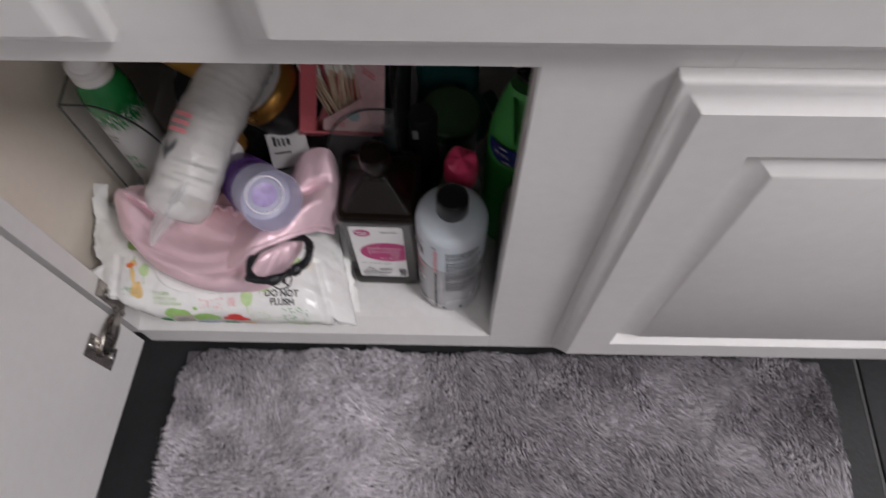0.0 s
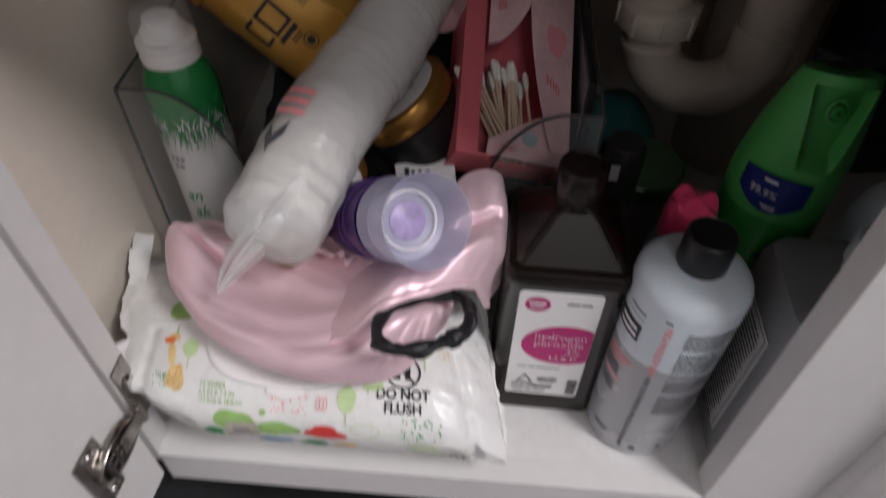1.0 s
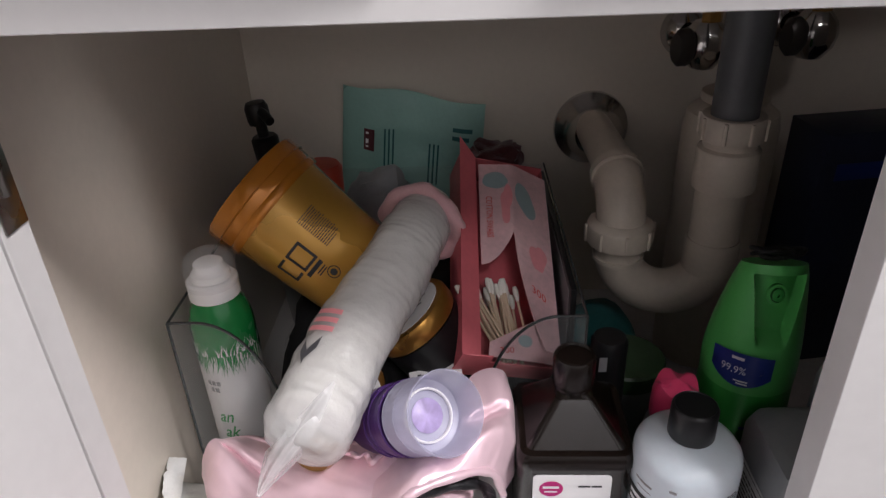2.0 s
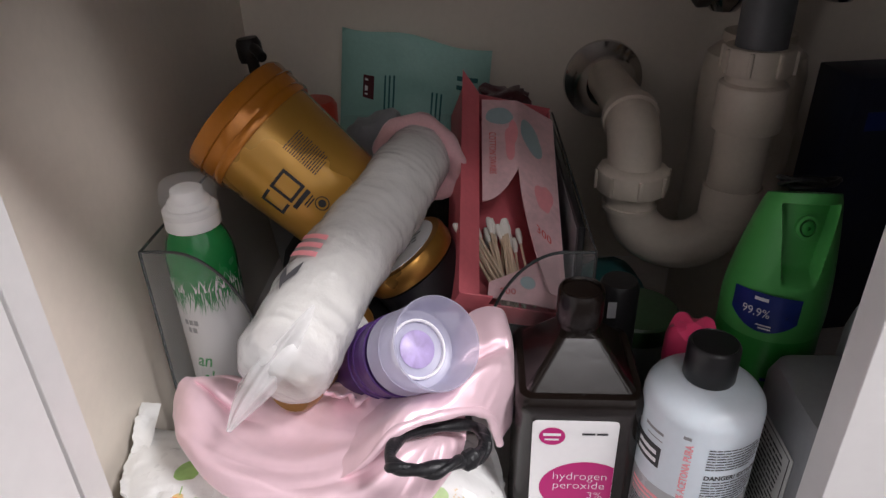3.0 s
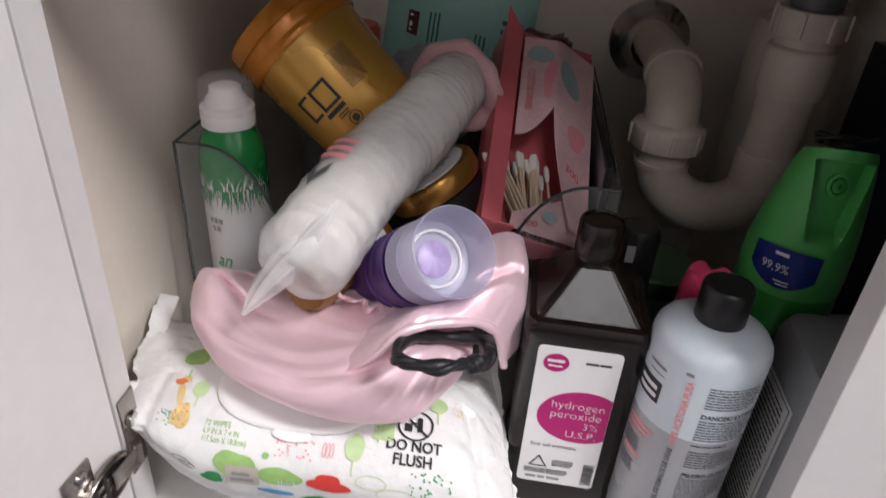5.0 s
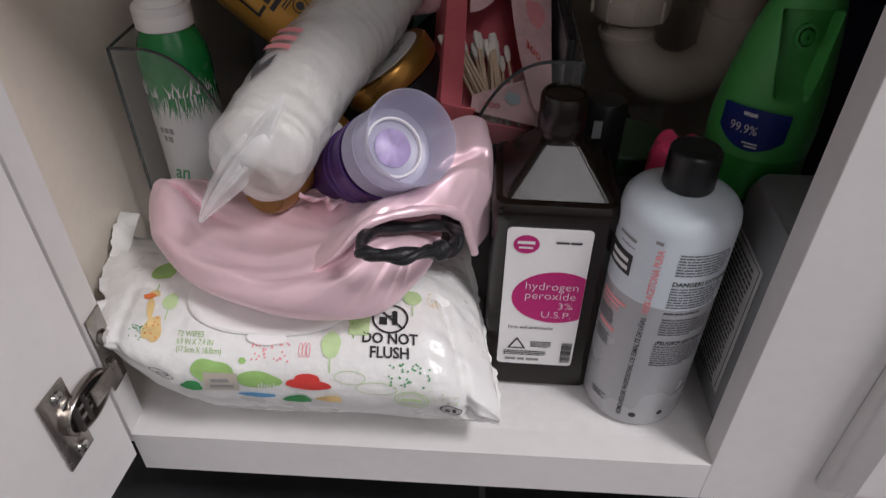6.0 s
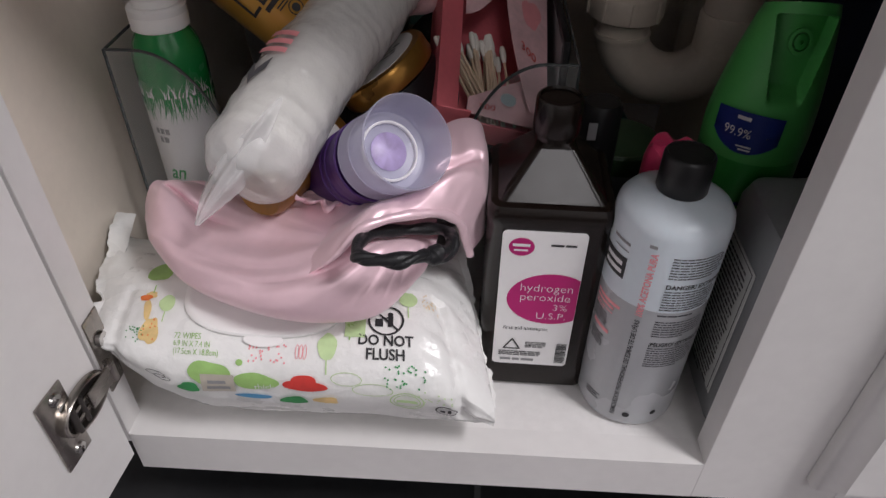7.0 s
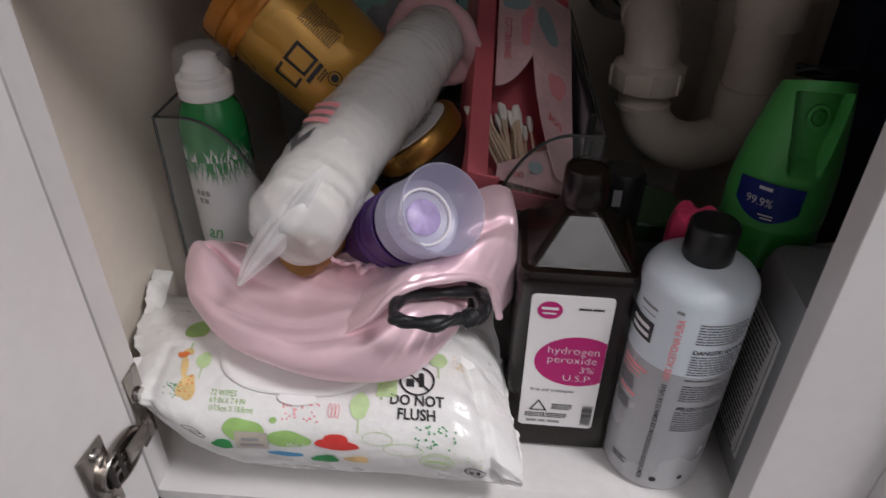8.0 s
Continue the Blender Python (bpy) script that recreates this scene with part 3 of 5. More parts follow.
    for i, (x, s, r, m) in enumerate(((0.0260, -0.014, 0.0120, GREENINK), (0.0375, 0.015, 0.0070, PALEGREEN), (0.141, 0.040, 0.0078, PALEGREEN), (0.186, 0.004, 0.0075, PALEGREEN),
                                      (0.153, 0.022, 0.0060, GREENINK))):
        part("printed_leaf", on_pack(leaf(x, s, r, i)), m, t)
    part("printed_square", on_pack(strips([(0.150, -0.034, 0.0115, 0.0135)])), PALEGREEN, t)
    # the yellow and orange figure, as plain patches
    part("yellow_patch", on_pack(merge(blob(0.030, -0.037, 0.0055, 0.0105, 0.18, 3, 24, -0.15), blob(0.0255, -0.0215, 0.0024, 0.0095, 0.1, 8, 20, 0.15), blob(0.0255, -0.0075, 0.0040, 0.0028, 0.15, 5))), YELLOWINK, t)
    part("orange_patch", on_pack(blob(0.0225, -0.0110, 0.0040, 0.0030, 0.1, 2), 0.0006), ORANGEINK, t)
    rng = random.Random(5)
    part("orange_spots", on_pack(merge(*[blob(0.030 + rng.uniform(-0.004, 0.004), -0.036 + rng.uniform(-0.008, 0.008), 0.0006, 0.0006, n=8) for _ in range(9)]), 0.0007), ORANGEINK, t)

    def dots(cx, cs, w, hh, n, r, m, name):
        part(name, on_pack(merge(*[blob(cx + rng.uniform(-w, w), -cs + rng.uniform(-hh, hh), r, r, n=8) for _ in range(n)])), m, t)
    dots(0.107, 0.0455, 0.011, 0.0055, 34, 0.0006, PINKINK, "pink_dots")
    dots(0.183, 0.056, 0.011, 0.007, 36, 0.00055, DEEPGREEN, "green_dots")
    dots(0.020, 0.040, 0.006, 0.006, 24, 0.00055, DEEPGREEN, "green_dots")
    dots(0.200, 0.004, 0.005, 0.006, 22, 0.0005, YELLOWINK, "yellow_dots")
    dots(0.198, 0.067, 0.010, 0.005, 22, 0.0005, PALEGREEN, "green_dots")
    part("pink_sprig", on_pack(merge(*[ring2d(0.1265 + dx, -0.044, 0.0012, 0.0004, 16, 0.0042) for dx in (-0.0022, 0, 0.0022)])), PINKINK, t)
    part("green_band", on_pack(merge(blob(0.071, -0.059, 0.0130, 0.0080, 0.09, 7), blob(0.100, -0.063, 0.0135, 0.0058, 0.06, 9), blob(0.0905, -0.0515, 0.0022, 0.0018))), GREENINK, t)
    part("taupe_tag", on_pack(strips([(0.0655, -0.0715, 0.0215, 0.0125)]), 0.0007), TAUPE, t)
    part("tag_print", on_pack(strips([(0.0700, -0.0650, 0.0115, 0.0022), (0.0690, -0.0690, 0.0150, 0.0022)]), 0.001), GREYINK, t)
    part("band_text", on_pack(lettering("thick", 0.0062, 0.0990, -0.0685, stretch=1.0), 0.0008), WHITEINK, t)
    part("red_patch", on_pack(merge(blob(0.1285, -0.0645, 0.0122, 0.0042, 0.06, 4), blob(0.1285, -0.0605, 0.0075, 0.0034, 0.05, 6))), REDINK, t)
    part("blue_patch", on_pack(blob(0.097, -0.0755, 0.0110, 0.0024, 0.12, 11)), BLUEINK, t)
    for x, s in ((0.056, 0.0705), (0.121, 0.0790)):
        part("green_triangle", on_pack(blob(x, -s, 0.0075, 0.0042, 0.15, int(x * 1000))), DEEPGREEN, t)
    part("yellow_patch", on_pack(blob(0.140, -0.076, 0.0060, 0.0040, 0.2, 21)), YELLOWINK, t)
    part("round_stamp", on_pack(merge(ring2d(0.184, -0.0715, 0.0092, 0.0007, 40, 0.0072), ring2d(0.184, -0.0715, 0.0072, 0.0005, 40, 0.0055), strips([(0.1785, -0.0730, 0.011, 0.0022)]))), PALEGREEN, t)
    part("outline_cloud", on_pack(merge(ring2d(0.152, -0.0580, 0.0085, 0.0004, 30, 0.0040), ring2d(0.166, -0.0640, 0.0110, 0.0004, 30, 0.0042))), PALEGREEN, t)
    part("scribble", on_pack(merge(ring2d(0.034, -0.0655, 0.0070, 0.0005, 30, 0.0028), ring2d(0.038, -0.0675, 0.0060, 0.0005, 30, 0.0022))), INK, t)
    return t


wipes_pack()


# ---- pink satin bonnet and the black strap on it ----
def line(*pts):
    return catmull(pts, 80)


# the cloth runs from its back edge over a dip and a crest to the lower edge, then curls under
BACK = line((0.022, 0.100, 0.245), (0.040, 0.100, 0.251), (0.067, 0.094, 0.250), (0.100, 0.092, 0.250), (0.135, 0.090, 0.255), (0.165, 0.088, 0.258), (0.200, 0.090, 0.250))
DIP = line((0.020, 0.096, 0.252), (0.036, 0.086, 0.254), (0.062, 0.074, 0.241), (0.098, 0.064, 0.244), (0.132, 0.058, 0.251), (0.165, 0.056, 0.254), (0.202, 0.066, 0.242))
CREST = line((0.014, 0.092, 0.244), (0.030, 0.074, 0.250), (0.058, 0.050, 0.2410), (0.096, 0.034, 0.2430), (0.136, 0.024, 0.2570), (0.166, 0.026, 0.268), (0.202, 0.048, 0.252))
FRONT = line((0.012, 0.088, 0.236), (0.026, 0.062, 0.238), (0.056, 0.034, 0.2405), (0.100, 0.013, 0.2455), (0.142, 0.006, 0.2530), (0.174, 0.014, 0.254), (0.199, 0.040, 0.249))
LOWER = line((0.014, 0.083, 0.229), (0.034, 0.055, 0.226), (0.062, 0.029, 0.225), (0.108, 0.009, 0.227), (0.146, 0.003, 0.231), (0.174, 0.010, 0.234), (0.195, 0.038, 0.240))
UNDER = line((0.026, 0.092, 0.222), (0.045, 0.066, 0.2165), (0.072, 0.046, 0.2150), (0.110, 0.030, 0.2150), (0.146, 0.026, 0.2150), (0.170, 0.032, 0.2160), (0.190, 0.050, 0.2230))


def along(curve, u):
    s = u * (len(curve) - 1)
    k = min(int(s), len(curve) - 2)
    return curve[k].lerp(curve[k + 1], s - k)


def ease(x):
    x = max(0.0, min(1.0, x))
    return x * x * (3 - 2 * x)


def spline(p, s):
    """The point at s (0 to 1) of a smooth curve through the points p."""
    p = [2 * p[0] - p[1]] + p + [2 * p[-1] - p[-2]]
    s *= len(p) - 3
    k = min(int(s), len(p) - 4)
    f = s - k
    a, b, c, d = p[k:k + 4]
    return 0.5 * ((2 * b) + (c - a) * f + (2 * a - 5 * b + 4 * c - d) * f * f + (3 * b - a - 3 * c + d) * f ** 3)


def bonnet(u, v):
    p = spline([along(c, u) for c in (BACK, DIP, CREST, FRONT, LOWER, UNDER)], v)
    # folds fan out from the gathered end at the hair tie
    du, dv = (0.96 - u) * 2.0, v - 0.36
    ang, far = math.atan2(dv, du), math.hypot(du, dv)
    grow = min(1.0, far * 1.1)
    w = ease(v / 0.12) * ease((0.86 - v) / 0.12)
    fold = 0.0090 * grow * noise.noise(Vector((ang * 4.2, far * 0.8, 0.7)))
    fold += 0.0060 * grow * (0.40 - abs(noise.noise(Vector((ang * 6.0, far * 1.3, 3.2)))))
    grow *= ease((0.97 - u) / 0.3)
    fold += 0.0014 * grow * noise.noise(Vector((ang * 13, far * 2.6, 5.1)))
    fold += 0.0006 * noise.noise(Vector((u * 18, v * 9, 0.5)))
    # the sharp tuck that runs in from the tip
    tuck = v - (0.20 + 0.05 * u)
    fold -= 0.0060 * math.exp(-(tuck / 0.030) ** 2) * ease((0.46 - u) / 0.2) * ease((u - 0.06) / 0.08)
    return p + Vector((0, -0.55, 0.83)) * fold * w


# the hood: from the rolled rim over the hair tie back to the cup and down beside the brown bottle
RIM = line((0.128, 0.012, 0.252), (0.150, 0.012, 0.270), (0.167, 0.019, 0.286), (0.188, 0.030, 0.2855), (0.208, 0.043, 0.2780), (0.2175, 0.054, 0.260), (0.2225, 0.066, 0.2300))
CROWN = line((0.130, 0.024, 0.257), (0.152, 0.025, 0.276), (0.169, 0.032, 0.2885), (0.189, 0.043, 0.2880), (0.214, 0.063, 0.2890), (0.2285, 0.076, 0.2740), (0.2305, 0.080, 0.2350))
SADDLE = line((0.130, 0.040, 0.254), (0.150, 0.046, 0.266), (0.166, 0.056, 0.2730), (0.184, 0.066, 0.2760), (0.208, 0.084, 0.2850), (0.2300, 0.097, 0.2860), (0.2310, 0.094, 0.2400))
NAPE = line((0.132, 0.064, 0.250), (0.148, 0.074, 0.256), (0.162, 0.084, 0.260), (0.182, 0.096, 0.268), (0.204, 0.116, 0.2930), (0.2270, 0.118, 0.2920), (0.2300, 0.112, 0.2460))


def hood(u, v):
    p = spline([along(c, u) for c in (RIM, CROWN, SADDLE, NAPE)], v)
    k = ease(u / 0.25)
    fold = 0.0016 * noise.noise(Vector((u * 7, v * 2.2, 1.7))) + 0.0010 * noise.noise(Vector((u * 19, v * 5, 4.1)))
    # a pinched crease below the right-hand lobe
    fold += 0.0030 * math.exp(-((v - 0.34 + 0.3 * (u - 0.70)) / 0.12) ** 2) * ease((u - 0.45) / 0.2)
    fold -= 0.0075 * math.exp(-((v - 0.62 + 0.5 * (u - 0.72)) / 0.060) ** 2) * math.exp(-((u - 0.70) / 0.10) ** 2)
    return p + Vector((0.35, -0.30, 0.88)) * fold * k - Vector((0, -0.5, 0.85)) * 0.0035 * (1 - k)


cloth = tagged(part("satin_bonnet", shell(bonnet, 190, 110, 0.0016), SATIN, None), "crumpled pale pink satin bonnet lying on the wipes", "bonnet")
part("hood", shell(hood, 130, 60, 0.0016), SATIN, cloth, "satin fold arching over the hair tie")
part("hem", tube([hood(0.10 + 0.90 * k / 70, 0.0) + Vector((0, 0.0006, -0.0012)) for k in range(71)], lambda s: 0.0008 + 0.0020 * ease(s / 0.2) + 0.0003 * math.sin(s * 31), 10), SATIN, cloth)
part("hem", tube(catmull([bonnet(k / 20, 0.0) + Vector((0, 0.0005, 0)) for k in range(15)], 70), lambda s: 0.0022 + 0.0005 * math.sin(s * 23), 10), SATIN, cloth)
# the gathered neck, a small ruffle beside the purple bottle
ruffle = [Vector((0.108 + 0.034 * s, 0.079 - 0.008 * s + 0.0030 * math.sin(s * 21), 0.2555 + 0.0075 * abs(math.sin(s * 8.5)) * (1 - 0.5 * s))) for s in (i / 50 for i in range(51))]
part("ruffle", tube(ruffle, lambda s: 0.0026 + 0.0007 * math.sin(s * 19), 10, flat=0.6), SATIN, cloth)

# the stiff loop pokes forward out of the hood
loop = []
for i in range(60):
    a = 2 * math.pi * i / 60
    r = 1 + 0.05 * math.sin(2 * a + 0.6)
    loop.append(Vector((0.1885, 0.0165, 0.2770)) + Vector((0.0235, 0.0090, -0.0045)) * math.cos(a) * r + Vector((-0.0015, 0.0235, -0.0080)) * math.sin(a) * r + Vector((0, 0, 0.0012 * math.sin(3 * a))))
strap = tagged(part("hair_tie", tube(loop, lambda s: 0.0034 + 0.0005 * math.sin(s * 44), 12, closed=True), STRAP, None), "twisted black elastic hair tie on pink satin", "hair tie")
twin = [loop[i % 60] + Vector((0, -0.0012, 0.0028 * math.sin(i * 0.55))) + (loop[i % 60] - Vector((0.1885, 0.0165, 0.2770))).normalized() * 0.0026 * math.cos(i * 0.55) for i in range(34, 63)]
part("twist", tube(catmull(twin, 80), lambda s: 0.0024 + 0.0004 * math.sin(s * 37), 10), STRAP, strap)
part("knot", shift(lathe([(0, -0.0065), (0.0040, -0.0045), (0.0056, 0), (0.0040, 0.0045), (0, 0.0065)], 14), frame_of(loop[52] + Vector((0, -0.001, 0.001)), (0.6, 0.5, 0.3), (1, 0, 0))), STRAP, strap)


# ---- brown peroxide bottle ----
def loft_square(levels, n=8):
    """A bottle of rounded square sections: (half width x, half depth y, corner radius, z)."""
    bm = bmesh.new()
    rings = []
    for hx, hy, r, z in levels:
        ring = []
        for cx, cy, a0 in ((1, 1, 0), (-1, 1, 90), (-1, -1, 180), (1, -1, 270)):
            for k in range(n):
                a = radians(a0 + 90 * k / (n - 1))
                ring.append(bm.verts.new((cx * (hx - r) + r * math.cos(a), cy * (hy - r) + r * math.sin(a), z)))
        rings.append(ring)
    for a, b in zip(rings, rings[1:]):
        m = len(a)
        for i in range(m):
            bm.faces.new((a[i], a[(i + 1) % m], b[(i + 1) % m], b[i]))
    bm.faces.new(rings[0][::-1])
    bm.faces.new(rings[-1])
    return bm


def peroxide_bottle():
    t = thing("peroxide_bottle", "dark brown square plastic bottle of hydrogen peroxide", "bottle", pose(0.2702, 0.0962, 0.1155, 0, 0, -1.0))
    hw = 0.0382
    body = loft_square([(hw - 0.003, hw - 0.003, 0.008, 0.0), (hw, hw, 0.009, 0.003), (hw, hw, 0.009, 0.020), (hw - 0.0008, hw - 0.0008, 0.009, 0.022), (hw - 0.0008, hw - 0.0008, 0.009, 0.1425),
                        (hw, hw, 0.009, 0.1445), (hw, hw, 0.009, 0.152), (hw - 0.002, hw - 0.002, 0.008, 0.1555),
                        (0.0322, 0.0322, 0.005, 0.1565)])
    part("body", body, BROWN, t)
    part("shoulder", loft_square([(0.0320, 0.0320, 0.005, 0.1566), (0.0125, 0.0125, 0.004, 0.1815)]), BROWN, t, "steep four-sided shoulder", flat=True)
    part("neck", loft_square([(0.0124, 0.0124, 0.004, 0.1810), (0.0118, 0.0118, 0.0110, 0.184), (0.0118, 0.0118, 0.0115, 0.190)]), BROWN, t)
    prof = [(0.0, 0.190), (0.0, 0.188), (0.0138, 0.188), (0.0142, 0.190), (0.0138, 0.2075), (0.0128, 0.2095), (0.0115, 0.2100), (0.0108, 0.2085), (0, 0.2085)]
    part("cap", lathe(prof[1:], 40), BROWNCAP, t)
    # label on the front face, its print
    y = -hw + 0.0008
    lab = rbox(-0.0255, 0.0255, -0.0005, 0, 0.0230, 0.1405, 0)
    bmesh.ops.bevel(lab, geom=[e for e in lab.edges if abs(e.verts[0].co.y - e.verts[1].co.y) > 1e-5], offset=0.003, segments=3, profile=0.5, affect="EDGES")
    off = pose(-0.0025, y - 0.0002, 0, 0, 0, 0)
    L = part("label", lab, PAPER, t, "white paper label with a magenta disc", off)

    def ink(name, bm, m, lift=0.0004):
        part(name, warp(bm, lambda v: Vector((v.x, -0.0005 - lift, v.y))), m, L)
    disc = blob(0.0085, 0.0860, 0.0280, 0.0218, 0, n=48)
    for v in disc.verts:
        v.co.x = min(v.co.x, 0.0253)
    ink("disc", disc, MAGENTA, 0.0003)
    ink("brand_oval", blob(-0.0135, 0.1285, 0.0078, 0.0070, 0, n=32), MAGENTA, 0.0003)
    ink("brand_bars", strips([(-0.0190, 0.1290, 0.0105, 0.0022), (-0.0180, 0.1255, 0.0085, 0.0014)]), WHITEINK, 0.0006)
    ink("disc_text", merge(lettering("hydrogen", 0.0090, 0.0222, 0.0930, "RIGHT", 1.0, bold=-0.00012), lettering("peroxide", 0.0090, 0.0212, 0.0850, "RIGHT", 1.0, bold=-0.00012),
                           lettering("3%", 0.0080, 0.0202, 0.0768, "RIGHT", 1.08, bold=-0.00012), lettering("U.S.P.", 0.0080, 0.0202, 0.0688, "RIGHT", 1.08, bold=-0.00012)), WHITEINK, 0.0006)
    ink("note_text", lettering("first aid antiseptic", 0.0044, -0.0200, 0.0575, stretch=0.95), INK)
    tri = bmesh.new()
    o = [Vector((-0.0130 + r * math.cos(radians(90 + 120 * i)), 0.0420 + r * math.sin(radians(90 + 120 * i)), 0)) for r in (0.0072, 0.0052) for i in range(3)]
    vs = [tri.verts.new(p) for p in o]
    for i in range(3):
        tri.faces.new((vs[i], vs[(i + 1) % 3], vs[3 + (i + 1) % 3], vs[3 + i]))
    ink("triangle", tri, INK)
    for k, q in enumerate(((-0.0040, 0.0450, 0.015, 4, 0.0008, 0.0007), (-0.0215, 0.0355, 0.031, 3, 0.0009, 0.0008), (0.0040, 0.1300, 0.0185, 1, 0.0016, 0.001))):
        ink("small_print", textlines(*q, k + 3), INK)
    ink("size_print", textlines(-0.0200, 0.0270, 0.030, 1, 0.0022, 0.001, 9), GREYINK)
    rng = random.Random(2)
    ink("barcode", strips([(0.0170 + 0.0, 0.0265 + i * 0.00075, 0.0070, 0.00035 * rng.choice((1, 1.6))) for i in range(26)]), INK)
    return t


peroxide_bottle()


# ---- clear remover bottle ----
def remover_bottle():
    t = thing("remover_bottle", "clear plastic remover bottle with black cap, two-thirds full", "bottle", pose(0.3375, 0.0595, 0.1155, -0.6, 0.4, 0))
    r = 0.0333
    low = [(0, 0), (r - 0.005, 0.0), (r - 0.001, 0.002), (r, 0.006), (r, 0.108)]
    part("lower_body", lathe(low, 48), LIQUID, t, "clear plastic with pale liquid behind it")
    part("upper_body", lathe([(r, 0.108), (r, 0.1580), (r - 0.0008, 0.1625), (r - 0.0035, 0.1665), (r - 0.0085, 0.1695), (0.0180, 0.1715), (0.0140, 0.1725), (0.0120, 0.1735), (0.0120, 0.175), (0, 0.175)], 48), HDPE, t)
    part("cap", lathe([(0, 0.1735), (0.0138, 0.1735), (0.0143, 0.1745), (0.0141, 0.1945), (0.0134, 0.1960), (0.0126, 0.1966), (0.0120, 0.1960), (0, 0.1960)], 40), BLACKCAP, t)

    def ink(name, bm, m, up=True, lift=0.0003, turn=0.0):
        part(name, shift(wrapped(bm, r, lift, up), Matrix.Rotation(radians(turn), 4, "Z")), m, t)
    rx = -0.0050
    ink("print", merge(textlines(rx, 0.148, 0.034, 8, 0.0009, 0.0011, 3), textlines(rx, 0.1240, 0.034, 8, 0.0009, 0.0011, 5), textlines(rx, 0.1050, 0.026, 1, 0.0011, 0.001, 5),
                       textlines(rx, 0.1000, 0.034, 7, 0.0009, 0.0011, 8), textlines(rx, 0.0775, 0.034, 9, 0.0009, 0.0011, 11)), SOFTINK)
    ink("danger_text", lettering("DANGER! EXTREMELY", 0.0044, rx, 0.1266, stretch=0.95, bold=0.0001), INK)
    ink("peligro_text", lettering("¡PELIGRO! (EXTREMADAMENTE", 0.0044, rx, 0.0800, stretch=0.78, bold=0.0001), INK)
    ink("side_text", lettering("REMOVEDOR PROFESIONAL DE ESMALTE DE UÑAS", 0.0043, 0.010, 0.0135, stretch=0.90, bold=0.00006), INK, up=False)
    ink("red_text", lettering("100% ACETONA PURA", 0.0056, 0.1010, 0.0132, stretch=0.86, bold=0.00018), PINKINK, up=False)
    ink("code", textlines(-0.019, 0.1520, 0.0085, 1, 0.0022, 0.001, 4), GREYINK)
    ink("brand_mark", merge(strips([(-0.044, 0.146, 0.014, 0.0020), (-0.042, 0.1415, 0.012, 0.0008)])), GREYINK)
    ink("badge", strips([(-0.052, 0.122, 0.022, 0.0150)]), INK)
    ink("badge_print", strips([(-0.048, 0.1305, 0.0155, 0.0030), (-0.048, 0.1250, 0.0160, 0.0030)]), WHITEINK, lift=0.0006)
    ink("red_print", merge(strips([(-0.049, 0.0990, 0.022, 0.0024), (-0.049, 0.0955, 0.018, 0.0020), (-0.047, 0.0750, 0.016, 0.0030)]), textlines(-0.049, 0.0925, 0.020, 2, 0.0009, 0.001, 3)), PINKINK)
    for k, q in enumerate(((-0.049, 0.0885, 0.016, 5), (-0.047, 0.0700, 0.014, 5), (-0.038, 0.0200, 0.012, 3))):
        ink("left_print", textlines(*q, 0.0009, 0.0012, 13 + k), INK)
    ink("round_marks", merge(blob(-0.0060, 0.0125, 0.0024, 0.0024, 0.0), blob(0.0120, 0.0150, 0.0018, 0.0024, 0.1, 3)), INK)
    return t


remover_bottle()


# ---- grey jug beside the stile ----
def grey_jug():
    t = thing("plastic_jug", "translucent grey rectangular plastic bottle with back label", "bottle", pose(0.425, 0.064, 0.1155, 0, 0, 0))
    body = loft_square([(0.034, 0.036, 0.010, 0.0), (0.037, 0.039, 0.012, 0.004), (0.037, 0.039, 0.012, 0.148), (0.034, 0.036, 0.012, 0.158), (0.028, 0.030, 0.012, 0.1615)])
    part("body", body, GREYJUG, t)
    part("neck", shift(lathe([(0.014, 0.160), (0.013, 0.170), (0.0165, 0.171), (0.0165, 0.188), (0.0155, 0.189), (0, 0.189)], 28), pose(0.012, 0.006, 0)), HDPE, t, "white screw cap")
    lab = shift(rbox(-0.027, 0.027, -0.0006, 0, 0.022, 0.128, 0.0002), pose(-0.0372, 0.004, 0, 0, 0, -90))
    L = part("label", lab, JUGLABEL, t, "pale grey label with small print")
    ink = merge(textlines(-0.022, 0.119, 0.042, 26, 0.0016, 0.0024, 4), strips([(-0.0245, 0.024, 0.0008, 0.1015), (0.0237, 0.024, 0.0008, 0.1015), (-0.0245, 0.1255, 0.049, 0.0008)]))
    part("print", warp(ink, lambda v: Vector((-0.0381, 0.004 - v.x, v.y))), INK, L)
    return t


grey_jug()


